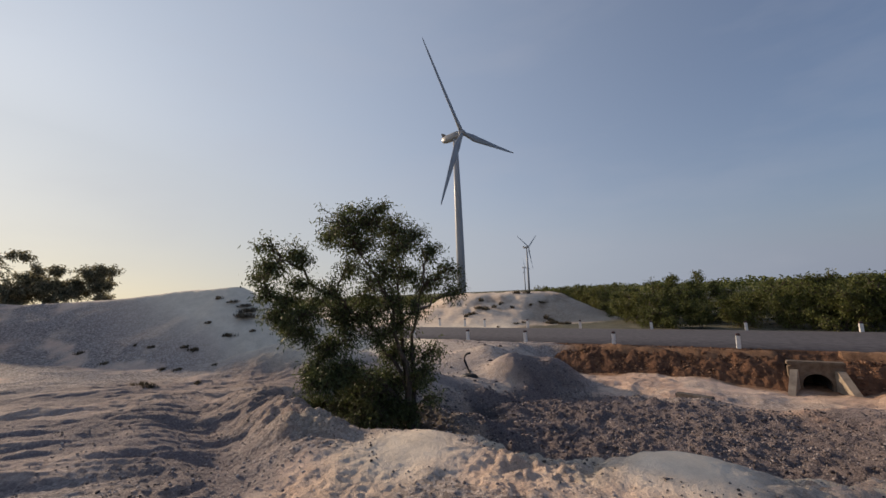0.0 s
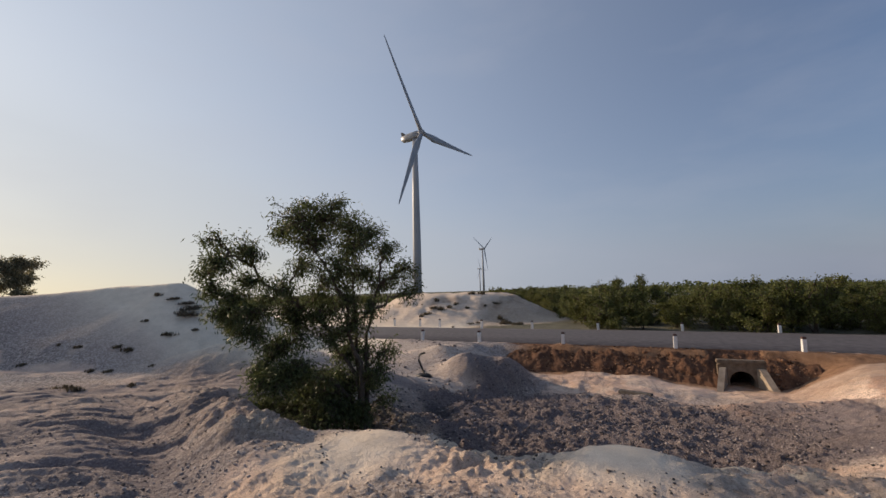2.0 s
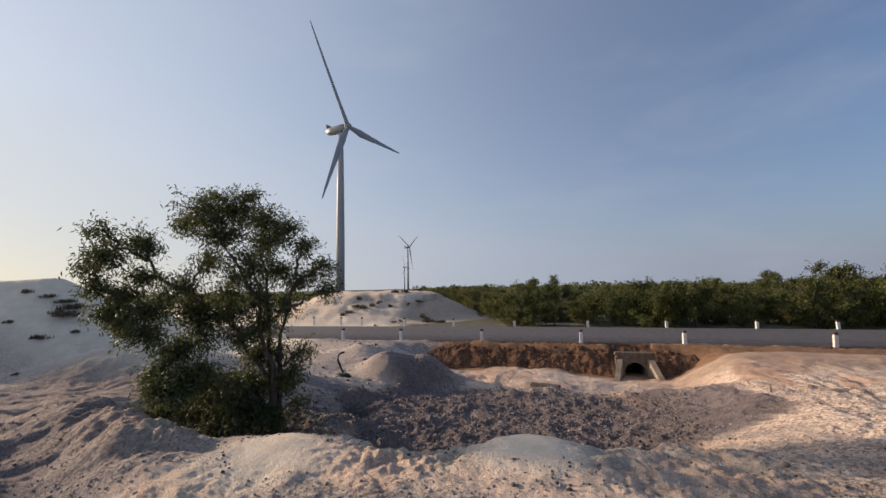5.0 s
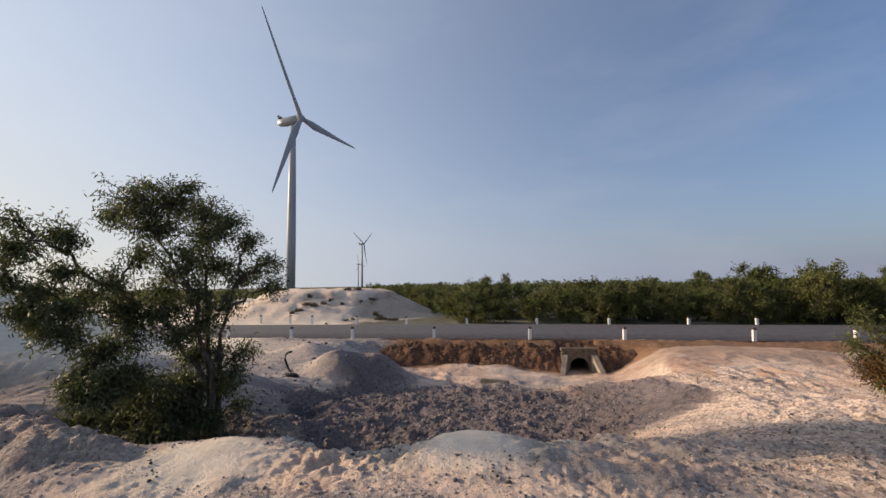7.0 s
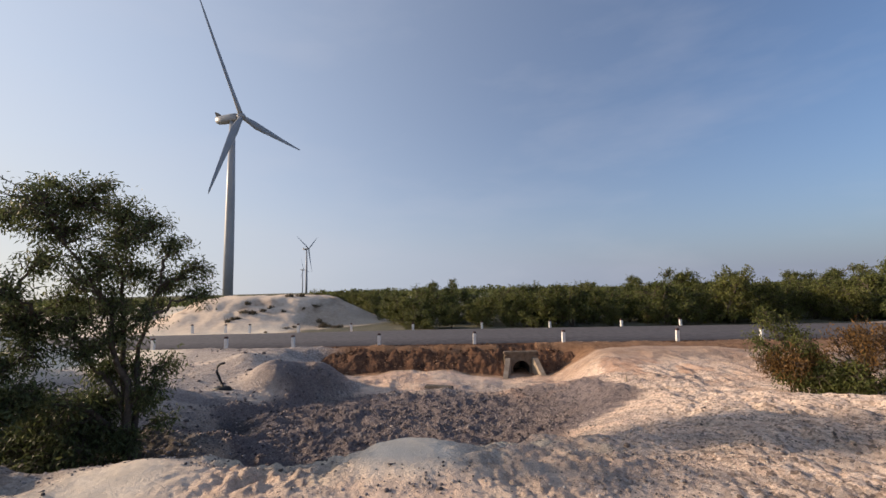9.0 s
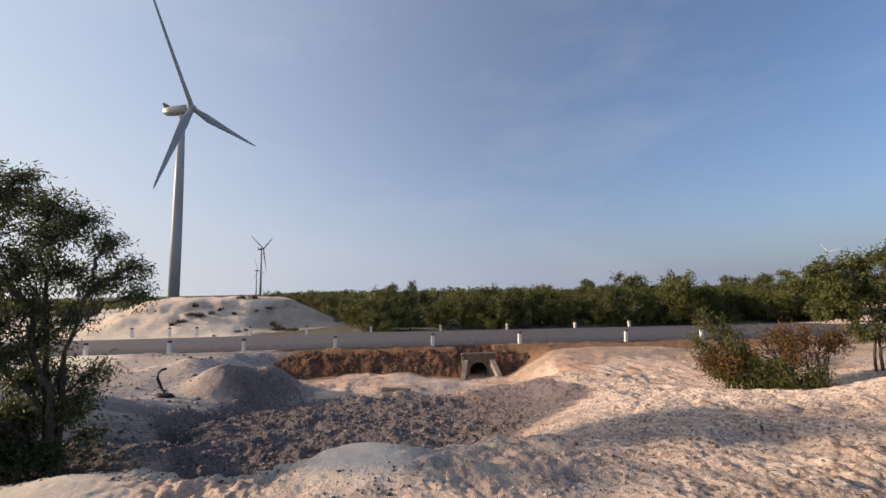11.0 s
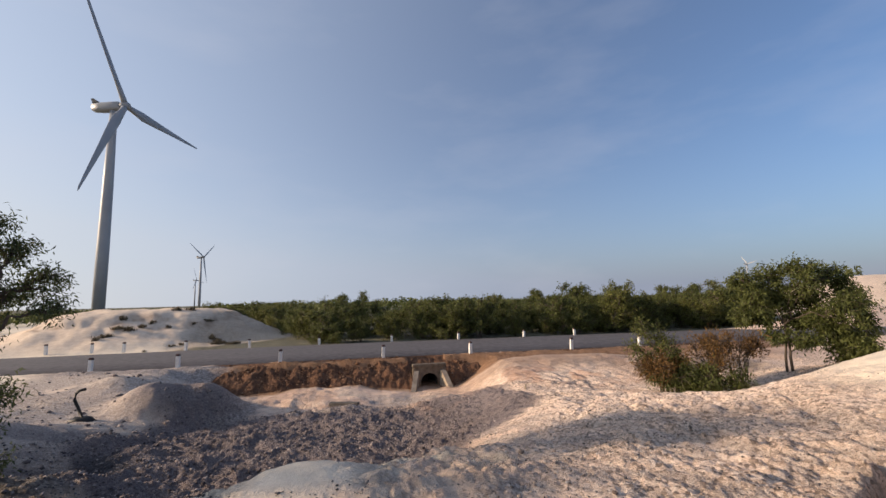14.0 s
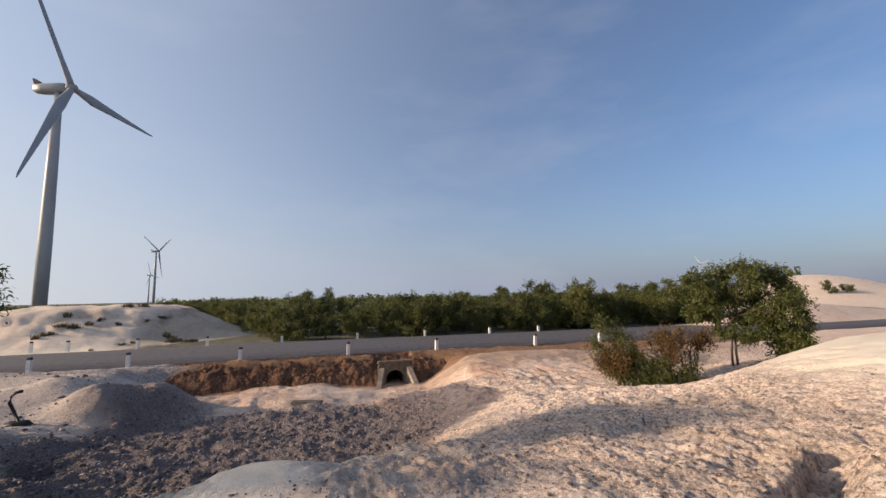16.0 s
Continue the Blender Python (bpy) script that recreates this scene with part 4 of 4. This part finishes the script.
RIGHT_LOW = [(1.51, 2.03, 0.47, 0.51, 1.4), (1.85, 1.55, 0.27, 0.46, 1.3), (-0.67, 1.63, 0.4, 0.32, 1.0), (-1.1, 1.75, 0.35, 0.3, 0.8), (0.26, 1.57, 0.46, 0.34, 1.1), (1.0, 1.4, 0.49, 0.44, 1.2),
             (1.73, 0.93, 0.3, 0.36, 1.3), (1.23, 0.83, 0.42, 0.33, 1.2), (0.69, 0.99, 0.27, 0.26, 0.9), (0.65, 1.75, 0.45, 0.4, 1.1), (-0.25, 1.2, 0.35, 0.25, 0.8), (0.35, 1.1, 0.35, 0.25, 0.9), (1.5, 0.45, 0.5, 0.3, 1.2), (1.75, 2.3, 0.35, 0.4, 1.2), (1.45, 1.2, 0.5, 0.4, 1.3)]
right_foot = (13.9, 11.15, ground_z(13.9, 11.15))
RIGHT = boughs(np.random.default_rng(22), *sideways(50.6), [(-0.3, 2.7, 0.4, 0.4, 0.9), (0.5, 2.8, 0.4, 0.4, 0.9)] + RIGHT_TOP + RIGHT_LOW, 0.8)
tree("tree", right_foot, RIGHT, (0, 1), M_LEAF3, (0.12, 0.038), 44, np.random.default_rng(21), "spreading dark olive tree with two thin dark trunks", stem_r=0.045, twigs=36)


def fan(rng, h, w, n):
    """Clumps at the ends of stems that fan out from one foot."""
    out = []
    for k in range(n):
        a, r = rng.uniform(0, 2 * np.pi), w * rng.uniform(0.1, 1.0)
        z = h * rng.uniform(0.55, 0.92) * (1 - 0.25 * (r / w) ** 2)
        out.append((r * math.cos(a), r * math.sin(a), z, 0.24, 0.24, 0.34, rng.uniform(0.6, 1.0)))
    return out


BUSH = [(-0.45, 2.13, 0.38, 0.33, 0.8), (0.08, 1.85, 0.4, 0.43, 0.8), (-0.64, 1.4, 0.35, 0.44, 0.7), (-0.06, 1.09, 0.46, 0.43, 1.0), (0.42, 0.76, 0.39, 0.35, 1.0), (-0.34, 0.63, 0.34, 0.32, 0.8), (0.25, 1.49, 0.39, 0.36, 0.8), (0.75, 0.35, 0.45, 0.3, 1.2)]
tree("bush", (9.45, 11.53, ground_z(9.45, 11.53)), boughs(rng, *sideways(38.2), BUSH, 0.5), (0, 1, 2, 4), M_LEAF2, (0.11, 0.03), 30, rng, "loose olive-green bush at the foot of the road bank", "bush", stem_r=0.03, twigs=30)
tree("bush", on_ground(40.6, 14.9), fan(rng, 1.3, 1.1, 14), tuple(range(14)), M_DRY, (0.11, 0.028), 24, rng, "thin brownish bush with bare stems on sand", "bush", stem_r=0.018, droop=-0.4, twigs=20)
tree("bush", on_ground(41.6, 14.9), round_clumps(rng, 1.2, 1.2, 11, 0.15), (0, 1), M_LEAF3, (0.11, 0.03), 26, rng, "low dark green bush on sand", "bush", stem_r=0.025)
tree("bush", on_ground(44.6, 15.3), fan(rng, 2.0, 1.2, 15), tuple(range(13)), M_DRY, (0.12, 0.028), 13, rng, "half-dry bush of upright fanning stems with brown leaves", "bush", stem_r=0.02, droop=-0.6, twigs=20)
tree("bush", on_ground(46.8, 15.8), fan(rng, 1.7, 1.0, 11), tuple(range(9)), M_DRY, (0.12, 0.028), 13, rng, "half-dry bush of upright fanning stems with brown leaves", "bush", stem_r=0.02, droop=-0.6, twigs=20)
tree("bush", on_ground(45.2, 14.7), round_clumps(rng, 1.0, 1.3, 11, 0.15), (0, 1), M_LEAF3, (0.11, 0.03), 26, rng, "low dark green bush on sand", "bush", stem_r=0.02)

# trees on the crest beyond the big dune
def behind_crest(az, d, sink):
    x, y, z = polar(az, d)
    return (x, y, z - sink)


tree("tree", behind_crest(-78.2, 34, 0.7), round_clumps(rng, 4.4, 2.4, 16, 0.1), (0, 1, 2), M_GREY, (0.2, 0.07), 24, rng, "haze-paled scrub tree behind the dune crest", stem_r=0.07)
tree("tree", behind_crest(-74.6, 33, 0.2), round_clumps(rng, 2.7, 1.7, 12, 0.2), (0, 1), M_GREY, (0.2, 0.07), 24, rng, "low round haze-paled scrub tree behind the dune crest", stem_r=0.05)
tree("tree", behind_crest(-71.3, 33, 0.6), round_clumps(rng, 3.0, 1.6, 12, 0.1), (0, 1), M_GREY, (0.2, 0.07), 24, rng, "low round haze-paled scrub tree behind the dune crest", stem_r=0.05)

# the woods behind the road
variants = []
for k, leaf in enumerate((M_LEAF2, M_LEAF3, M_LEAF2, M_LEAF4, M_LEAF3)):
    variants.append(tree("tree", (0, 0, -50), round_clumps(rng, 3.0, 2.3, 24, 0.14, 0.8), (0, 1, 2), leaf, (0.145, 0.062), 24, rng, "bushy olive-green woodland tree behind the road", stem_r=0.06, twig=0.012, twigs=11, sides=3, joints_in=4))
    variants[-1]["group"] = "woodland trees"
made = 0


def plant(x, y, s):
    global made
    v = variants[made % 5]
    m = pose(x, y, ground_z(x, y) - 0.1, 0, 0, random.uniform(0, 360))
    ob = copy_thing(v, m) if made >= 5 else v
    ob.matrix_basis = m @ Matrix.Diagonal((s, s, s * random.uniform(0.85, 1.15), 1))
    made += 1


for row, (yy, step) in enumerate(((33.8, 1.8), (36.8, 2.1), (41, 2.7), (48, 3.8), (60, 6.0), (76, 8.0), (100, 11.0), (140, 16))):
    x = -0.16 * yy - 1.0 if row < 4 else -0.42 * yy
    while x < yy * 1.12:
        px, py = x + random.uniform(-0.8, 0.8), yy + random.uniform(-1.4, 1.4)
        az = math.degrees(math.atan2(px, py))
        s = random.choice((0.6, 0.78, 0.9, 1.0, 1.05, 1.28)) * random.uniform(0.92, 1.08) * (0.94 + 0.0065 * max(0, az))
        if row >= 4:
            s *= 1 + 0.004 * (yy - 50)
        if not (az < -8 and yy < 58) and az > -21 and not (az > 50 and row < 1):
            plant(px, py, s)
        x += step * random.uniform(0.75, 1.25)
for az, d, s in ((-14.5, 61, 1.0), (-13.4, 59, 1.1), (-12.3, 60, 0.95), (-11.2, 57, 1.1), (-10.4, 53, 1.0), (-9.4, 50, 1.0), (-8.6, 46, 0.9), (-8.0, 42, 0.85), (-15.6, 63, 1.1), (-16.6, 64, 1.2), (-9.9, 60, 1.1), (-11.8, 66, 1.2), (-13.8, 68, 1.2), (-7.6, 38.5, 0.8), (-17.5, 62, 1.25), (-19.3, 64, 1.2), (-18.4, 60, 1.0), (-38, 70, 0.9), (-40, 75, 1.0), (-36, 80, 1.0), (-42, 80, 1.1), (-44, 90, 1.1), (59.0, 80, 0.6), (60.3, 82, 0.55)):
    plant(d * math.sin(radians(az)), d * math.cos(radians(az)), s)


# far woods: a low canopy of leaf sprays out to the horizon
def far_woods():
    r = np.random.default_rng(77)
    n = 42000
    az, d = np.radians(r.uniform(-62, 57, n)), 105 + 190 * r.uniform(0, 1, n) ** 1.4
    x, y = d * np.sin(az), d * np.cos(az)
    top = 2.3 + 3.4 * fbm(x * 0.13, y * 0.05, 501, 4) + 0.8 * vnoise(x * 0.5, y * 0.5, 505)
    z = height(x, y, False) + np.clip(top * np.where(az < -0.3, 0.62, 1.0), 1.0, 6) * r.uniform(0.15, 1.0, n) ** 0.5
    c = np.stack([x, y, z], -1)
    a, b = r.normal(0, 1, (n, 3)), r.normal(0, 1, (n, 3))
    a = a / np.linalg.norm(a, axis=1)[:, None] * r.uniform(0.25, 0.6, (n, 1))
    b = np.cross(a, b)
    b = b / np.linalg.norm(b, axis=1)[:, None] * r.uniform(0.12, 0.3, (n, 1))
    v = np.stack([c - a, c + b, c + a, c - b], 1).reshape(-1, 3)
    ob = mesh_object("far_woods", v, np.arange(4 * n).reshape(n, 4), M_LEAF3)
    return tagged(ob, "distant olive-green woods along the horizon", "woods", kind="stuff")


far_woods()


# ---- odd things on the ground ----
def bent_hose():
    x, y, _ = polar(-28.5, 16.0)
    z = ground_z(x, y)
    e = empty("rubber_hose", (x, y, z))
    pts = [(0.1, 0, -0.08), (0.12, 0, 0.1), (0.0, 0.02, 0.35), (-0.1, 0, 0.6), (-0.07, 0, 0.78), (0.02, 0, 0.85), (0.16, 0, 0.88)]
    rings = []
    for k, p in enumerate(pts):
        a = Vector(pts[min(k + 1, len(pts) - 1)]) - Vector(pts[max(k - 1, 0)])
        q = a.to_track_quat("Z", "Y")
        rings.append([Vector(p) + q @ Vector((0.04 * math.cos(t), 0.04 * math.sin(t), 0)) for t in [2 * math.pi * i / 10 for i in range(10)]])
    part("hose", ring_tube(rings), M_RUBBER, e, smooth=True)
    bm = bmesh.new()
    bmesh.ops.create_icosphere(bm, subdivisions=3, radius=1.0)
    for v in bm.verts:
        k = 1 + 0.35 * float(fbm(np.array([v.co.x * 2.1]), np.array([v.co.y * 2.1 + v.co.z]), 421)[0])
        v.co = Vector((0.12 + v.co.x * 0.34 * k, v.co.y * 0.22 * k, v.co.z * 0.15 * k - 0.02))
    part("collar", bm, M_RUBBER, e, "crumpled black rubber foot half buried in sand", smooth=True)
    return tagged(e, "bent black rubber hose sticking out of pale sand", "hose")


bent_hose()
x, y, z = polar(-1.0, 16.2)
e = empty("plank", (x, y, z + 0.06), -18)
part("board", box(bmesh.new(), (-0.55, -0.14, -0.05), (0.55, 0.14, 0.07), 0.02), M_PLANK, e)
tagged(e, "dark weathered plank lying on pink sand", "plank")
x, y, z = polar(23.4, 12.6)
e = empty("stake", (x, y, z), 15)
part("peg", box(bmesh.new(), (-0.025, -0.025, -0.2), (0.025, 0.025, 0.2), 0.008, 0.8), M_CONCRETE, e)
tagged(e, "short pale stake driven into the ground", "stake")


def tuft(at, size, turn, label, seed):
    r = np.random.default_rng(seed)
    n = 320
    a = r.uniform(0, 6.28, n)
    d = np.sqrt(r.uniform(0, 1, n)) * 0.5 * (0.55 + 0.45 * np.sin(a * 3 + 1) * np.cos(a * 2))
    c = np.stack([d * np.cos(a) * 1.3, d * np.sin(a) * 0.7, np.zeros(n) - 0.03], -1)
    up = r.normal(0, 0.5, (n, 3)) + [0, 0, 0.8]
    up = up / np.linalg.norm(up, axis=1)[:, None] * r.uniform(0.06, 0.22, (n, 1))
    sd = np.cross(up, r.normal(0, 1, (n, 3)))
    sd = sd / np.linalg.norm(sd, axis=1)[:, None] * r.uniform(0.012, 0.03, (n, 1))
    v = np.stack([c - sd, c + sd, c + up * 0.7 + sd * 0.6, c + up], 1).reshape(-1, 3)
    ob = mesh_object("grass_tuft", v, np.arange(4 * n).reshape(n, 4), M_TUFT)
    ob.matrix_world = pose(*at, 0, 0, turn) @ Matrix.Diagonal((size, size, size * 0.8, 1))
    return tagged(ob, label, "grass tuft", "tufts on the dunes")


M_TUFT = leaf_material("withered_grass", (0.045, 0.037, 0.026), (0.13, 0.105, 0.068), 0.2)
first_tuft = tuft(polar(-57.5, 18.3), 1.4, 10, "dark withered grass tuft on a sand dune", 3)
for az, d, sz in ((-57.0, 20.3, 1.2), (-56.4, 20.0, 1.5), (-58.3, 20.6, 0.9), (-59.0, 18.5, 0.7), (-62.4, 18.3, 1.1), (-63.2, 18.6, 0.7), (-61.0, 19.6, 0.7), (-65.5, 17.6, 0.8), (-64.0, 17.3, 0.6),
                  (-66.5, 19.4, 0.6), (-60.2, 17.0, 0.5), (-68.0, 20.0, 0.5), (-70.5, 19.5, 0.6), (-60.0, 21.2, 0.7), (-72.5, 21.0, 0.6), (-56.2, 18.6, 0.7), (-62.0, 15.2, 0.6), (-67.5, 15.0, 0.9), (-66.7, 14.6, 0.8),
                  (-17.5, 39.0, 1.6), (-16.9, 38.5, 1.9), (-16.2, 37.8, 1.3), (-17.0, 37.2, 1.5), (-15.6, 37.4, 1.6), (-14.8, 37.0, 1.2), (-15.2, 36.4, 1.3), (-26.5, 40.5, 1.6), (-25.6, 40.0, 1.9), (-27.4, 39.5, 1.7), (-24.4, 40.6, 1.5),
                  (-23.4, 41.0, 1.3), (-28.3, 38.9, 1.4), (-22.0, 40.4, 0.9), (-20.6, 37.0, 0.9), (-21.4, 36.6, 1.0), (-24.0, 35.5, 0.8), (-19.4, 40.8, 1.2), (-18.2, 41.5, 1.4), (-26.2, 42.0, 1.6), (-21.2, 43.5, 1.7), (-19.8, 44.0, 1.8)):
    x, y, z = polar(az, d * 0.935 if az < -50 else d)
    tall = 1.5 if az < -50 else 2.0
    copy_thing(first_tuft, pose(x, y, z - 0.02, 0, 0, random.uniform(0, 360))).scale = (sz * random.uniform(0.5, 1.0), sz * random.uniform(0.5, 1.0), sz * tall * random.uniform(0.4, 0.8))


# ---- loose stones ----
def stones(name, xs, ys, sizes, material, label, sink=0.25, seed=1, zs=None):
    r = np.random.default_rng(seed)
    n = len(xs)
    ph = (1 + 5 ** 0.5) / 2
    ico = np.array([(-1, ph, 0), (1, ph, 0), (-1, -ph, 0), (1, -ph, 0), (0, -1, ph), (0, 1, ph), (0, -1, -ph), (0, 1, -ph), (ph, 0, -1), (ph, 0, 1), (-ph, 0, -1), (-ph, 0, 1)]) / 1.9
    fi = np.array([(0, 11, 5), (0, 5, 1), (0, 1, 7), (0, 7, 10), (0, 10, 11), (1, 5, 9), (5, 11, 4), (11, 10, 2), (10, 7, 6), (7, 1, 8), (3, 9, 4), (3, 4, 2), (3, 2, 6), (3, 6, 8), (3, 8, 9), (4, 9, 5), (2, 4, 11), (6, 2, 10), (8, 6, 7), (9, 8, 1)])
    p = ico[None] * r.uniform(0.7, 1.25, (n, 12, 1)) * r.uniform(0.6, 1.15, (n, 1, 3)) * [1, 1, 0.7]
    a = r.uniform(0, 6.28, n)
    c, s = np.cos(a)[:, None], np.sin(a)[:, None]
    p = np.stack([p[..., 0] * c - p[..., 1] * s, p[..., 0] * s + p[..., 1] * c, p[..., 2]], -1) * sizes[:, None, None] * 0.5
    base = np.stack([xs, ys, (height(xs, ys) if zs is None else zs) + sizes * (0.5 * 0.5 - sink * 0.5)], -1)
    v = (p + base[:, None]).reshape(-1, 3)
    f = (fi[None] + 12 * np.arange(n)[:, None, None]).reshape(-1, 3)
    return tagged(mesh_object(name, v, f, material), label, "stones", kind="stuff")


def stone_material(name, c0, c1, c2):
    m, n, l, b = mat(name, 0.95)
    g = n.new("ShaderNodeNewGeometry")
    col = ramp(n, l, g.outputs["Random Per Island"], [(0.0, c0), (0.55, c1), (1.0, c2)])
    col = mix(n, l, 0.5, col, ramp(n, l, noise_node(n, l, 45), [(0.3, (0.4, 0.4, 0.4)), (0.7, (1, 1, 1))]), "MULTIPLY")
    l.new(col, b.inputs["Base Color"])
    return m


M_STONE = stone_material("grey_gravel", (0.13, 0.115, 0.115), (0.36, 0.31, 0.29), (0.60, 0.53, 0.48))
M_CLOD = stone_material("dark_clods", (0.062, 0.051, 0.053), (0.18, 0.152, 0.15), (0.40, 0.345, 0.325))
M_GRIT = stone_material("dark_grit", (0.05, 0.045, 0.045), (0.12, 0.105, 0.10), (0.22, 0.19, 0.18))
M_CRUMB = stone_material("pinkish_crumbs", (0.12, 0.092, 0.08), (0.30, 0.23, 0.19), (0.56, 0.45, 0.36))
M_RUBBLE = stone_material("red_rubble", (0.06, 0.032, 0.022), (0.20, 0.105, 0.06), (0.34, 0.21, 0.135))
r = np.random.default_rng(9)
n = 15000
az, d = np.radians(r.uniform(-82, 68, n)), 2.2 + 8 * r.uniform(0, 1, n) ** 1.3
xs, ys = d * np.sin(az), d * np.cos(az)
keep = (fbm(xs * 0.7, ys * 0.7, 101) + r.normal(0, 0.12, n) + 0.2 * (xs < -3) > 0.02) & (smoothness(xs, ys) > 0.35)
stones("gravel", xs[keep], ys[keep], np.minimum(r.gamma(1.7, 0.008, keep.sum()) + 0.008, 0.045), M_STONE, "grey pebbles scattered over sandy ground")
n = 6000
az, d = np.radians(r.uniform(-80, 66, n)), 2.4 + 6 * r.uniform(0, 1, n) ** 1.2
xs, ys = d * np.sin(az), d * np.cos(az)
keep = (fbm(xs * 1.1, ys * 1.1, 121) + r.normal(0, 0.1, n) > 0.0) & (smoothness(xs, ys) > 0.3)
stones("grit", xs[keep], ys[keep], r.gamma(1.6, 0.007, keep.sum()) + 0.009, M_GRIT, "dark grit strewn over the trampled sand", seed=6)
n = 7000
xs, ys = r.uniform(1.2, 10, n), 1.6 + 10 * r.uniform(0, 1, n) ** 1.2
keep = (np.abs(furrow(xs, ys)) + r.normal(0, 0.12, n) > 0.12) & (smoothness(xs, ys) > 0.35) & (pit_mask(xs, ys) < 0.3)
stones("crumbs", xs[keep], ys[keep], r.gamma(1.6, 0.008, keep.sum()) + 0.01, M_CRUMB, "pinkish crumbs of dried soil on the trodden ground", seed=8, sink=0.35)
n = 21000
xs, ys = r.uniform(-8, 6, n), r.uniform(6, 17, n)
keep = pit_mask(xs, ys) + 0.35 * fbm(xs * 0.7, ys * 0.7, 101) > 0.45
stones("clods", xs[keep], ys[keep], np.minimum(r.gamma(1.5, 0.018, keep.sum()) + 0.014, 0.085), M_CLOD, "dark clods of dried mud in the pit", seed=2)
n = 12000
xs, s = r.uniform(-6, 22, n), r.uniform(0.02, 1, n)
keep = np.abs(xs - 3.55) > 0.95
xs, s = xs[keep], s[keep]
ys = 21.38 - 2.2 * s + 0.03 - (0.17 * fbm(xs * 2.4, s * 4, 201, 5, 0.6) + 0.2 * fbm(xs * 0.6, s * 1.2, 211, 3)) * smoothstep(0, 0.12, s)
stones("rubble", xs, ys, r.gamma(1.6, 0.022, len(xs)) + 0.022, M_RUBBLE, "red-brown rubble on the embankment", seed=3, zs=road_z(xs) - 0.06 - 1.5 * s ** 1.15)
n = 500
xs, ys = r.uniform(-12.5, -6.2, n), r.uniform(9.5, 20, n)
stones("debris", xs, ys, r.gamma(1.6, 0.03, n) + 0.02, M_CLOD, "dark crumbs of soil on the pale slope", seed=4, sink=0.4)
